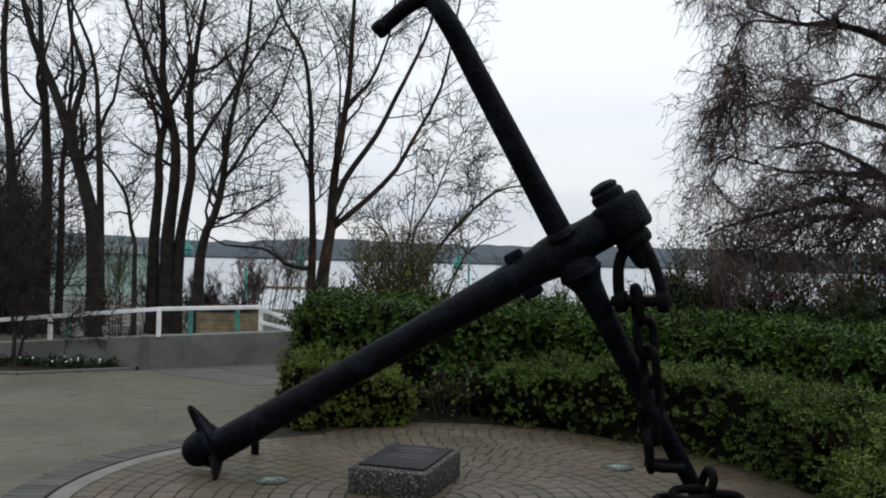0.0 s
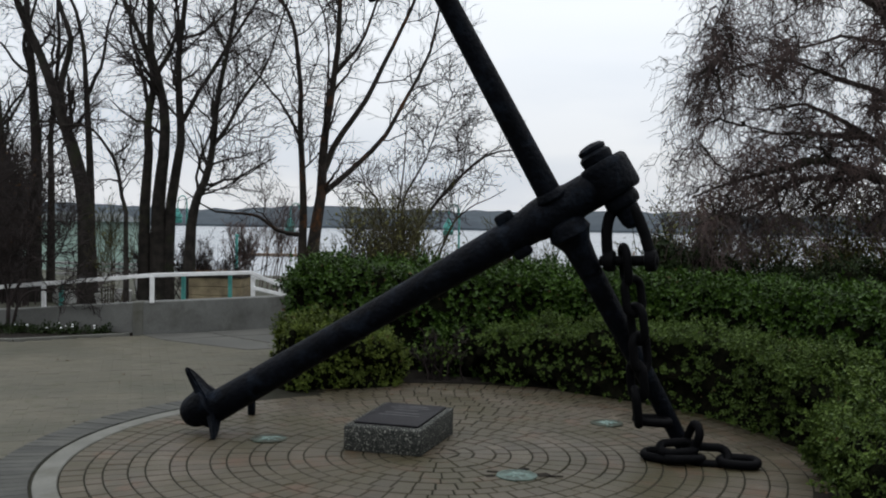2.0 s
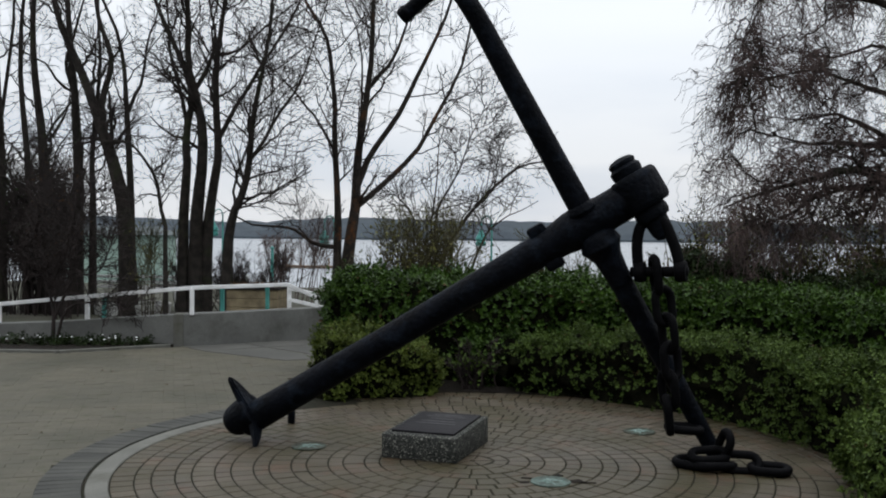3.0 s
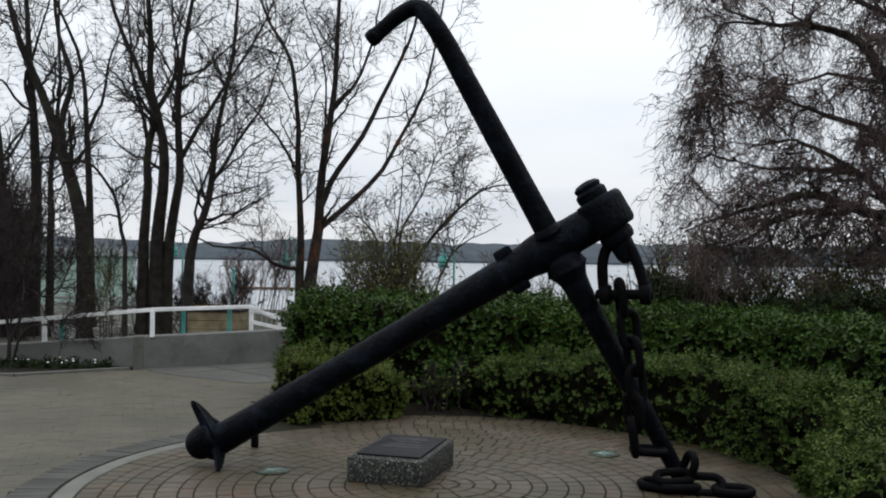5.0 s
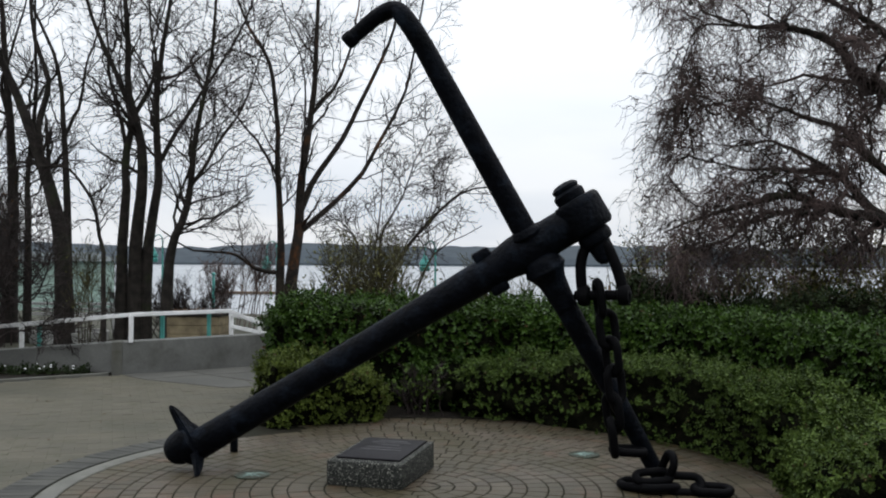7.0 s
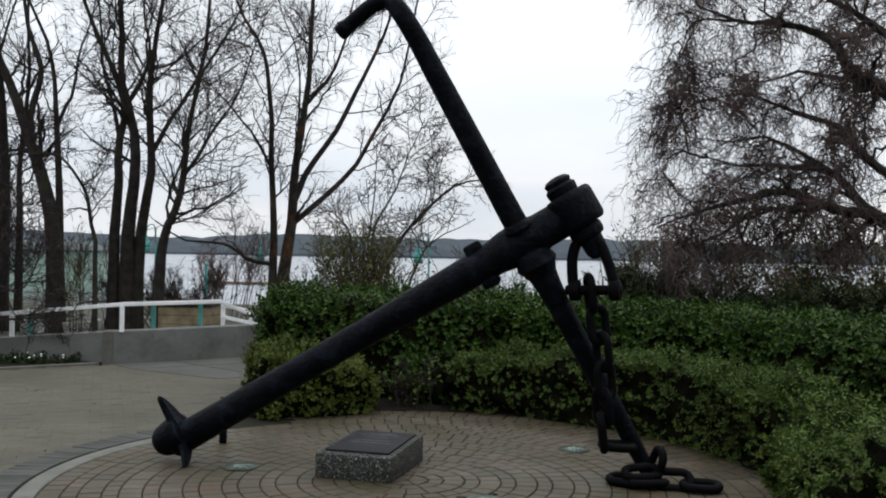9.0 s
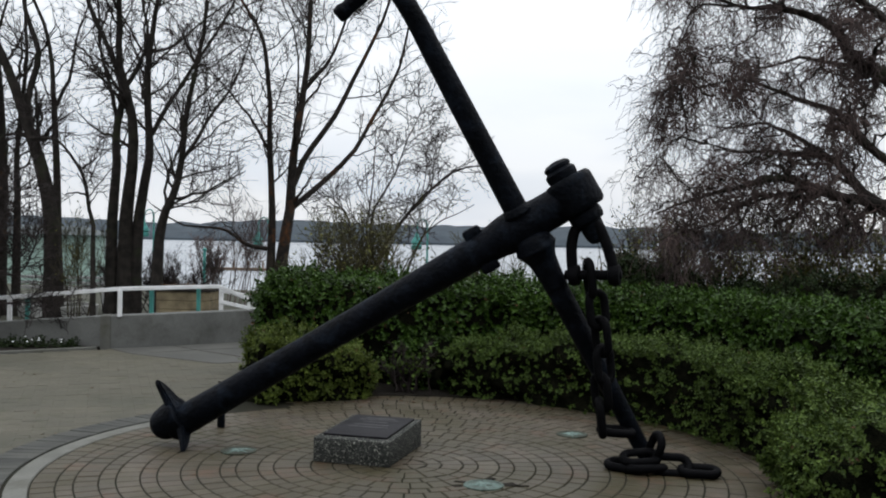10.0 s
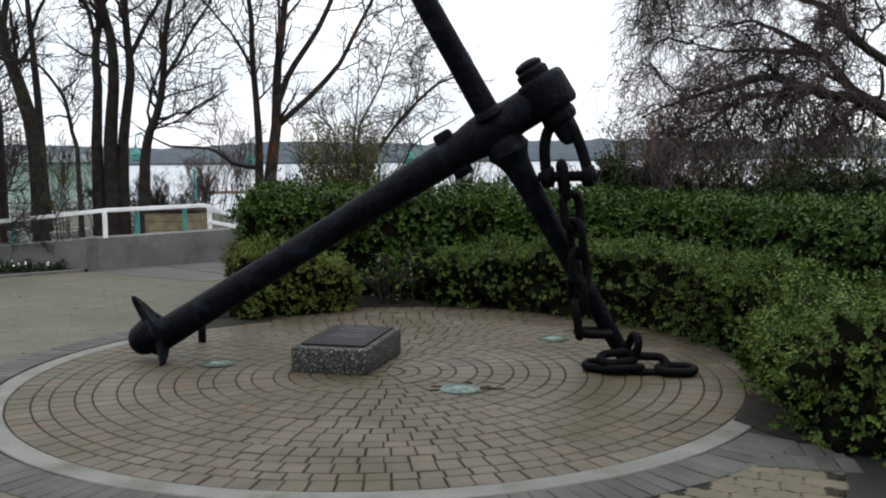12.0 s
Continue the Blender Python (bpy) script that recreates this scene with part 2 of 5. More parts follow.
M_LEAF_OLIVE = leaf_material("yellowing_leaf", (0.15, 0.14, 0.034), (0.05, 0.055, 0.016), 0.6, 0.2)
M_LEAF_DRY = leaf_material("dry_brown_leaf", (0.11, 0.06, 0.028), (0.05, 0.032, 0.018), 0.7, 0.15)
# near black: the shade inside the hedges is put into this colour
M_CORE = material("hedge_core_painted_shade", (0.010, 0.010, 0.006), 1.0, (0.004, 0.005, 0.003), 14, 60, 0.9, 0.03, spec=0.0)


# ---- mesh tools ----
def mesh_object(name, verts, faces, mat, parent=None, label="", smooth=True):
    me = bpy.data.meshes.new(name)
    me.from_pydata([tuple(v) for v in verts], [], [tuple(f) for f in faces])
    me.materials.append(mat)
    if smooth:
        me.shade_smooth()
    ob = new(name, me)
    if parent is not None:
        ob.parent = parent
    if label:
        ob["label"] = label
    return ob


def quick_mesh(name, verts, quads, mat, parent=None, smooth=True):
    """A mesh of quads from arrays, for very many faces."""
    verts, quads = np.asarray(verts, np.float32), np.asarray(quads, np.int32)
    me = bpy.data.meshes.new(name)
    me.vertices.add(len(verts))
    me.vertices.foreach_set("co", verts.ravel())
    k = quads.shape[1]
    me.loops.add(quads.size)
    me.loops.foreach_set("vertex_index", quads.ravel())
    me.polygons.add(len(quads))
    me.polygons.foreach_set("loop_start", np.arange(0, quads.size, k, dtype=np.int32))
    me.update(calc_edges=True)
    me.polygons.foreach_set("use_smooth", np.full(len(quads), smooth, bool))
    me.materials.append(mat)
    me.update()
    ob = new(name, me)
    if parent is not None:
        ob.parent = parent
    return ob


def part(name, bm, mat, parent=None, label="", smooth=False, angle=40):
    me = bpy.data.meshes.new(name)
    bm.normal_update()
    bm.to_mesh(me)
    bm.free()
    me.materials.append(mat)
    if smooth:
        me.shade_smooth()
        me.set_sharp_from_angle(angle=radians(angle))
    ob = new(name, me)
    if parent is not None:
        ob.parent = parent
    if label:
        ob["label"] = label
    return ob


def thing(name, label, category, x=0, y=0, z=0, rz=0, group="", kind=""):
    ob = new(name)
    ob.matrix_world = pose(x, y, z, 0, 0, rz)
    return tagged(ob, label, category, group, kind)


def box_bm(sx, sy, sz, bevel=0.01, m=None, seg=2):
    bm = bmesh.new()
    bmesh.ops.create_cube(bm, size=1)
    bmesh.ops.scale(bm, vec=(sx, sy, sz), verts=bm.verts)
    if bevel:
        bmesh.ops.bevel(bm, geom=list(bm.edges), offset=bevel, segments=seg, affect="EDGES", profile=0.5)
    if m is not None:
        bmesh.ops.transform(bm, matrix=m, verts=bm.verts)
    return bm


def frame_to(axis):
    """A rotation that turns z to the axis."""
    return Vector(axis).normalized().to_track_quat("Z", "Y").to_matrix().to_4x4()


def lathe_bm(profile, m=None, n=28):
    """A turned body: profile of (radius, height) from bottom to top."""
    bm = bmesh.new()
    rings = []
    for r, z in profile:
        rings.append([bm.verts.new((r * math.cos(2 * math.pi * i / n), r * math.sin(2 * math.pi * i / n), z)) for i in range(n)])
    for a, b in zip(rings, rings[1:]):
        for i in range(n):
            bm.faces.new((a[i], a[(i + 1) % n], b[(i + 1) % n], b[i]))
    bm.faces.new(rings[0][::-1])
    bm.faces.new(rings[-1])
    if m is not None:
        bmesh.ops.transform(bm, matrix=m, verts=bm.verts)
    return bm


def smooth_path(points, n):
    """Catmull-Rom through points, n samples."""
    p = np.array(points, float)
    p = np.vstack([2 * p[0] - p[1], p, 2 * p[-1] - p[-2]])
    seg = len(p) - 3
    out = []
    for u in np.linspace(0, seg, n):
        i = min(int(u), seg - 1)
        t = u - i
        a, b, c, d = p[i:i + 4]
        out.append(0.5 * (2 * b + (c - a) * t + (2 * a - 5 * b + 4 * c - d) * t * t + (3 * b - a - 3 * c + d) * t ** 3))
    return np.array(out)


def tubes(paths, radii, sides):
    """Vertices and quads of many tubes: paths (N, k, 3), radii (N, k)."""
    paths, radii = np.asarray(paths, float), np.asarray(radii, float)
    n, k, _ = paths.shape
    tan = np.gradient(paths, axis=1)
    tan /= np.linalg.norm(tan, axis=2, keepdims=True) + 1e-9
    mean = paths[:, -1] - paths[:, 0]
    mean /= np.linalg.norm(mean, axis=1, keepdims=True) + 1e-9
    ref = np.where(np.abs(mean[:, 2:3]) < 0.75, np.array([[0.0, 0.0, 1.0]]), np.array([[0.0, 1.0, 0.0]]))[:, None, :]
    u = np.cross(tan, ref)
    u /= np.linalg.norm(u, axis=2, keepdims=True) + 1e-9
    v = np.cross(tan, u)
    ang = np.arange(sides) * 2 * math.pi / sides
    ring = u[:, :, None, :] * np.cos(ang)[None, None, :, None] + v[:, :, None, :] * np.sin(ang)[None, None, :, None]
    verts = (paths[:, :, None, :] + ring * radii[:, :, None, None]).reshape(-1, 3)
    base = (np.arange(n)[:, None, None] * k + np.arange(k - 1)[None, :, None]) * sides
    i = np.arange(sides)[None, None, :]
    j = (i + 1) % sides
    quads = np.stack([base + i, base + sides + i, base + sides + j, base + j], axis=-1).reshape(-1, 4)
    return verts, quads


def tube_part(name, points, radii, mat, parent=None, n=24, sides=16, label=""):
    """One smooth tapered rod with closed, slightly rounded ends."""
    p = smooth_path(points, n)
    r = np.interp(np.linspace(0, 1, n), np.linspace(0, 1, len(radii)), radii)
    d0, d1 = (p[0] - p[1]), (p[-1] - p[-2])
    d0, d1 = d0 / np.linalg.norm(d0), d1 / np.linalg.norm(d1)
    p = np.vstack([p[0] + d0 * r[0] * 0.22, p[0] + d0 * r[0] * 0.2, p[0], p[1:-1], p[-1], p[-1] + d1 * r[-1] * 0.2, p[-1] + d1 * r[-1] * 0.22])
    r = np.hstack([0.001, r[0] * 0.82, r, r[-1] * 0.82, 0.001])
    v, q = tubes(p[None], r[None], sides)
    ob = quick_mesh(name, v, q, mat, parent)
    if label:
        ob["label"] = label
    return ob


# ---- the ground, the water, the far shore ----
def ground_height(x, y):
    t = np.clip((y - 23.0 + 0.1 * x) / 34.0, 0, 1)
    return -0.034 - 9.0 * t * t * (3 - 2 * t)


gx = np.unique(np.concatenate([np.linspace(-3000, -60, 12), np.linspace(-60, 60, 61), np.linspace(60, 3000, 12)]))
gy = np.unique(np.concatenate([np.linspace(-1200, -30, 8), np.linspace(-30, 60, 61), np.linspace(60, 4800, 14)]))
GX, GY = np.meshgrid(gx, gy)
gv = np.stack([GX, GY, ground_height(GX, GY)], -1).reshape(-1, 3)
w = len(gx)
gq = [(j * w + i, j * w + i + 1, (j + 1) * w + i + 1, (j + 1) * w + i) for j in range(len(gy) - 1) for i in range(w - 1)]
ground = quick_mesh("ground", gv, gq, M_GROUND)
tagged(ground, "bare earth and rough ground falling towards the water", "ground", kind="structure")
water = mesh_object("water", [(-3000, 22, -4.0), (3000, 22, -4.0), (3000, 4700, -4.0), (-3000, 4700, -4.0)], [(0, 1, 2, 3)], M_WATER, smooth=False)
tagged(water, "calm grey inlet water under an overcast sky", "water", kind="structure")


def far_shore():
    """A long low wooded ridge across the water."""
    n = 260
    xs = np.linspace(-1500, 1500, n)
    verts, quads = [], []
    for x in xs:
        h = 30 + 9 * noise.noise(Vector((x * 0.004, 3, 0))) + 4 * noise.noise(Vector((x * 0.03, 7, 0))) + 2.5 * noise.noise(Vector((x * 0.13, 1, 0)))
        for dy, dz in ((0, -5.5), (2, -1.0), (40, h * 0.35), (90, h * 0.7), (150, h), (400, h * 0.8)):
            verts.append((x, 1480 + dy, dz))
    for i in range(n - 1):
        for j in range(5):
            quads.append((i * 6 + j, (i + 1) * 6 + j, (i + 1) * 6 + j + 1, i * 6 + j + 1))
    ob = quick_mesh("backdrop", verts, quads, M_HILL, smooth=False)
    tagged(ob, "low dark wooded far shore across the water", "hills", kind="structure")


far_shore()
# unseen wall behind the camera, added to darken the surfaces that face it
south = mesh_object("wall_light_blocker", [(x, y, z) for z in (-0.3, 9.0) for x, y in ((-38, -20.5), (38, -20.5), (38, -20.0), (-38, -20.0))],
                    [(0, 3, 2, 1), (4, 5, 6, 7), (0, 1, 5, 4), (1, 2, 6, 5), (2, 3, 7, 6), (3, 0, 4, 7)], M_WALL, smooth=False)
tagged(south, "plain concrete wall added out of view to block low sky light", "wall", kind="structure")

# ---- the brick circle ----
CX, CY, CR = 0.04, 0.03, 2.71


def wedge_mesh(name, r0, r1, a, h, mat, drop=0.006):
    """A paver between two radii, spanning the angle a, chamfered on top, centred on the x axis."""
    v = []
    g = drop * 0.9
    for rr0, rr1, aa, z in ((r0, r1, a, -h), (r0, r1, a, -drop), (r0 + g, r1 - g, a - 2 * g / r1, 0.0)):
        for r, s in ((rr0, -0.5), (rr1, -0.5), (rr1, 0.5), (rr0, 0.5)):
            v.append((r * math.cos(s * aa), r * math.sin(s * aa), z))
    f = [(8, 9, 10, 11)]
    for b in (0, 4):
        for i in range(4):
            j = (i + 1) % 4
            f.append((b + i, b + j, b + 4 + j, b + 4 + i))
    me = bpy.data.meshes.new(name)
    me.from_pydata(v, [], f)
    me.materials.append(mat)
    return me


def annulus(name, r0, r1, z0, z1, mat, parent=None, n=160, edge=0.006):
    prof = [(r0, z0), (r0, z1 - edge), (r0 + edge, z1), (r1 - edge, z1), (r1, z1 - edge), (r1, z0)]
    v = [(CX + r * math.cos(2 * math.pi * i / n), CY + r * math.sin(2 * math.pi * i / n), z) for i in range(n) for r, z in prof]
    k = len(prof)
    run = [i for i in range(n) if not (-29 < (i * 360 / n + 180) % 360 - 180 < 139)]
    q = [(i * k + j, i * k + j + 1, ((i + 1) % n) * k + j + 1, ((i + 1) % n) * k + j) for i in run for j in range(k - 1)]
    q = [t[::-1] for t in q]
    return mesh_object(name, v, q, mat, parent, smooth=False)


def disc(name, r, z, mat, parent=None, n=120):
    v = [(CX + r * math.cos(2 * math.pi * i / n), CY + r * math.sin(2 * math.pi * i / n), z) for i in range(n)]
    return mesh_object(name, v, [tuple(range(n))], mat, parent, smooth=False)


plaza = thing("plaza_paving", "round brick paving laid in concentric rings with a pale concrete edge", "paving", kind="structure")
disc("joint_bed", CR + 0.60, -0.0045, M_JOINT, plaza)
annulus("concrete_edge", CR + 0.006, CR + 0.160, -0.05, 0.004, M_CONCRETE_BAND, plaza)

MEDALS = [(0.67, -0.54), (-1.36, 0.27), (1.42, 1.40)]

# ---- the anchor ----
C_CROWN, C_HEAD = Vector((-1.94, 0.40, 0.232)), Vector((1.458, -0.01, 2.216))
AX = (C_HEAD - C_CROWN).normalized()
PIN = (Vector((0.497, 0.0, -0.868)) - AX * AX.dot(Vector((0.497, 0.0, -0.868)))).normalized()
SHANK_LEN = (C_HEAD - C_CROWN).length


def on_shank(s):
    """The shank's axis; it sags a little below the line from crown to head."""
    return C_CROWN + AX * s - Vector((0, 0, 0.012 + 0.048 * (1 - s / SHANK_LEN)))


def iron_anchor():
    a = thing("anchor", "large black-painted iron ship anchor propped on brick paving", "anchor")
    p = [on_shank(s) for s in (-0.02, 0.6, 1.3, 2.0, 2.7, SHANK_LEN - 0.62, SHANK_LEN - 0.35, SHANK_LEN - 0.1)]
    tube_part("shank", p, (0.131, 0.122, 0.113, 0.115, 0.130, 0.146, 0.146, 0.146), M_IRON, a, 40, 24)
    # boss at the stock's crossing
    K = on_shank(SHANK_LEN - 0.66)
    tube_part("stock_boss", [K - AX * 0.24, K - AX * 0.12, K, K + AX * 0.12, K + AX * 0.24], (0.135, 0.158, 0.166, 0.158, 0.14), M_IRON, a, 20, 24)
    # head with the eye, seen edge-on
    hm = Matrix.Translation(C_HEAD - AX * 0.17) @ frame_to(PIN)
    part("shank_eye", lathe_bm([(0.15, -0.142), (0.17, -0.138), (0.188, -0.115), (0.192, -0.09), (0.192, 0.09), (0.188, 0.115), (0.17, 0.138), (0.15, 0.142)], hm, 36), M_IRON, a, smooth=True)
    # pin through the eye
    pm = Matrix.Translation(C_HEAD - AX * 0.185) @ frame_to(-PIN)
    part("pin_nut", lathe_bm([(0.085, 0.13), (0.118, 0.145), (0.124, 0.17), (0.124, 0.205), (0.105, 0.225), (0.10, 0.232), (0.108, 0.24), (0.108, 0.262), (0.08, 0.285), (0.03, 0.295)], pm, 26), M_IRON, a, smooth=True)
    pm2 = Matrix.Translation(C_HEAD - AX * 0.175) @ frame_to(PIN)
    part("pin_collar", lathe_bm([(0.09, 0.135), (0.125, 0.145), (0.134, 0.17), (0.134, 0.21), (0.122, 0.24), (0.095, 0.25)], pm2, 26), M_IRON, a, smooth=True)
    part("pin_tail", lathe_bm([(0.094, 0.24), (0.09, 0.31), (0.085, 0.36), (0.065, 0.40), (0.03, 0.415)], pm2, 22), M_IRON, a, smooth=True)
    # cross bolt on the shank
    B = on_shank(SHANK_LEN - 1.00)
    for sgn in (-1, 1):
        bmx = Matrix.Translation(B + PIN * sgn * 0.142) @ frame_to(PIN * sgn)
        part("bolt_head", box_bm(0.15, 0.15, 0.10, 0.026, bmx), M_IRON, a, smooth=True)
    # stock, with its bent upper end
    F, S = Vector((1.945, 0.34, 0.055)), Vector((-0.055, -0.33, 3.66))
    d = (S - F).normalized()
    L = (S - F).length
    pts = [F + d * (L * t) for t in (0, 0.12, 0.25, 0.38, 0.5, 0.62, 0.75, 0.86, 0.93)]
    pts += [S + Vector((0.012, 0.01, -0.06)), S + Vector((-0.065, 0.03, 0.012)), S + Vector((-0.155, 0.05, 0.0)), S + Vector((-0.25, 0.07, -0.055)),
            S + Vector((-0.335, 0.09, -0.12)), S + Vector((-0.415, 0.10, -0.185))]
    tube_part("stock", pts, (0.062, 0.072, 0.082, 0.090, 0.098, 0.092, 0.088, 0.082, 0.078, 0.074, 0.068, 0.062, 0.060, 0.058, 0.058), M_IRON, a, 70, 20)
    e = S + Vector((-0.415, 0.10, -0.185))
    tube_part("stock_ball", [e + Vector((0.03, 0, 0.02)), e, e - Vector((0.035, -0.005, 0.028))], (0.058, 0.068, 0.062), M_IRON, a, 10, 18)
    Kc = F + d * (L * 0.50)
    tube_part("stock_shoulder", [Kc - d * 0.52, Kc - d * 0.40, Kc - d * 0.28, Kc - d * 0.20, Kc - d * 0.17, Kc - d * 0.08], (0.092, 0.098, 0.112, 0.150, 0.168, 0.14), M_IRON, a, 26, 22)
    tube_part("stock_collar", [Kc + d * 0.14, Kc + d * 0.185], (0.125, 0.105), M_IRON, a, 6, 22)
    part("forelock_key", box_bm(0.16, 0.03, 0.05, 0.008, Matrix.Translation(Kc + d * 0.19 - Vector((0, 0.02, 0))) @ pose(0, 0, 0, 0, -40, 0)), M_IRON, a)
    # crown: rounded end cap in front of the short arms, thick in the middle and drawn out to two points
    cm = Matrix.Translation(C_CROWN) @ frame_to(-AX)
    prof = [(0.10, -0.080), (0.155, -0.076), (0.168, -0.066), (0.168, -0.04), (0.160, 0.0), (0.148, 0.06)] + [(0.142 * math.cos(t) ** 0.7, 0.07 + 0.15 * math.sin(t)) for t in np.linspace(0.15, 1.5, 12)]
    part("crown_cap", lathe_bm(prof, cm, 30), M_IRON, a, smooth=True)
    rise = (Vector((0, 0, 1)) - AX * AX.z).normalized()
    near = AX.cross(Vector((0, 0, 1))).normalized()
    mid = C_CROWN + AX * 0.045 + near * 0.03
    bm = bmesh.new()
    rows = []
    for face in (-1, 1):
        ring = []
        for i in range(40):
            t = 2 * math.pi * i / 40
            cx, sx = math.cos(t), math.sin(t)
            up = 0.345 * cx if cx > 0 else 0.295 * cx
            wx = math.copysign(abs(sx) ** (1.2 if cx > 0 else 0.9), sx) * 0.092 + (0.06 * cx ** 2 if cx > 0 else 0.20 * cx ** 2)
            along = 0.012 * (1 - cx * cx) + face * (0.020 + 0.022 * (1 - abs(cx)))
            q = mid + rise * up + near * wx + AX * along
            q.z = max(q.z, 0.004)
            ring.append(bm.verts.new(q))
        rows.append(ring)
    for i in range(40):
        j = (i + 1) % 40
        bm.faces.new((rows[0][i], rows[0][j], rows[1][j], rows[1][i]))
    bm.faces.new(rows[0][::-1])
    bm.faces.new(rows[1])
    bmesh.ops.recalc_face_normals(bm, faces=bm.faces)
    bmesh.ops.bevel(bm, geom=[e2 for e2 in bm.edges if len(e2.link_faces) == 2 and e2.calc_face_angle() > 1.0], offset=0.012, segments=2, affect="EDGES")
    part("crown_arm", bm, M_IRON, a, smooth=True)
    tube_part("prop_leg", [(-1.80, 1.2, 0.006), (-1.80, 1.2, 0.15), (-1.80, 1.2, 0.30)], (0.036, 0.036, 0.036), M_IRON, a, 8, 14)
    tube_part("prop_arm", [(-1.80, 1.22, 0.28), (-1.76, 0.8, 0.30), on_shank(0.3)], (0.034, 0.034, 0.034), M_IRON, a, 8, 14)
    return a


iron_anchor()


# ---- the chain ----
def link_mesh(length, width, wire, name="chain_link"):
    """A stadium-shaped link, long along x, lying in the xy plane."""
    r = (width - wire) / 2
    h = (length - wire) / 2 - r
    path = []
    for i in range(9):
        t = -math.pi / 2 + math.pi * i / 8
        path.append((h + r * math.cos(t), r * math.sin(t), 0))
    for i in range(9):
        t = math.pi / 2 + math.pi * i / 8
        path.append((-h + r * math.cos(t), r * math.sin(t), 0))
    n, s = len(path), 10
    verts, quads = [], []
    for i in range(n):
        a, b = Vector(path[i - 1]), Vector(path[(i + 1) % n])
        t = (b - a).normalized()
        u = t.cross(Vector((0, 0, 1)))
        for j in range(s):
            g = 2 * math.pi * j / s
            verts.append(Vector(path[i]) + (u * math.cos(g) + Vector((0, 0, 1)) * math.sin(g)) * wire / 2)
    for i in range(n):
        for j in range(s):
            quads.append((i * s + j, ((i + 1) % n) * s + j, ((i + 1) % n) * s + (j + 1) % s, i * s + (j + 1) % s))
    me = bpy.data.meshes.new(name)
    me.from_pydata([tuple(v) for v in verts], [], quads)
    me.materials.append(M_CHAIN)
    me.shade_smooth()
    return me


def chain():
    c = thing("anchor_chain", "heavy black iron chain hanging from the anchor and coiled on brick", "chain")
    small = link_mesh(0.335, 0.205, 0.066)

    def put(name, me, x, y, z, along, spin):
        ob = new(name, me)
        ob.parent = c
        q = Vector(along).normalized().to_track_quat("X", "Z").to_matrix().to_4x4()
        ob.matrix_world = Matrix.Translation((x, y, z)) @ q @ pose(0, 0, 0, spin, 0, 0)

    bow = smooth_path([(1.315, 0.0, 1.50), (1.300, 0.0, 1.62), (1.298, 0.0, 1.76), (1.33, 0.0, 1.87), (1.41, -0.02, 1.925), (1.495, -0.05, 1.88),
                       (1.555, -0.07, 1.75), (1.595, -0.08, 1.62), (1.625, -0.09, 1.50)], 36)
    flat = Vector((0.29, 1.0, 0.0)).normalized()
    ring = []
    for i, p in enumerate(bow):
        run = Vector(bow[min(i + 1, 35)] - bow[max(i - 1, 0)]).normalized()
        wide = run.cross(flat).normalized()
        ring += [Vector(p) + (wide * math.cos(g) + flat * math.sin(g)) * 0.043 for g in np.arange(14) * math.pi / 7]
    mesh_object("shackle", ring, [(i * 14 + j, i * 14 + (j + 1) % 14, (i + 1) * 14 + (j + 1) % 14, (i + 1) * 14 + j) for i in range(35) for j in range(14)], M_CHAIN, c)
    axis = Vector((1.0, -0.29, 0.03)).normalized()
    pin = Vector((1.47, -0.045, 1.515))
    tube_part("shackle_pin", [pin - axis * 0.22, pin, pin + axis * 0.2], (0.040, 0.040, 0.040), M_CHAIN, c, 8, 14)
    for off in (-0.155, 0.155):
        part("shackle_eye", lathe_bm([(0.06, -0.044), (0.078, -0.038), (0.084, 0), (0.078, 0.038), (0.06, 0.044)],
             Matrix.Translation(pin + axis * off) @ frame_to(axis), 20), M_CHAIN, c, smooth=True)
    hang = [(1.435, -0.04, 1.485, 0), (1.500, -0.035, 1.250, 70), (1.535, -0.03, 1.045, -25), (1.560, -0.02, 0.830, 60), (1.545, 0.0, 0.615, -30), (1.545, 0.0, 0.420, 10)]
    for x, y, z, spin in hang:
        put("chain_link", small, x, y, z, (0.12, 0.02, -1), spin)
    put("chain_link", small, 1.68, 0.16, 0.29, (0.9, 0.45, -0.1), 5)
    put("chain_link", small, 1.97, 0.10, 0.165, (0.25, -0.45, 0.85), 78)
    put("chain_link", small, 1.86, 0.06, 0.112, (1, 0.1, 0.08), 20)
    put("chain_link", small, 1.74, 0.08, 0.045, (0.8, -0.5, 0.0), 8)
    put("chain_link", small, 1.90, 0.0, 0.045, (0.95, 0.25, 0.0), -8)
    put("chain_link", small, 2.09, 0.02, 0.07, (1, 0.02, -0.02), 50)
    put("chain_link", small, 2.29, -0.03, 0.045, (1, -0.15, 0.0), 8)


chain()


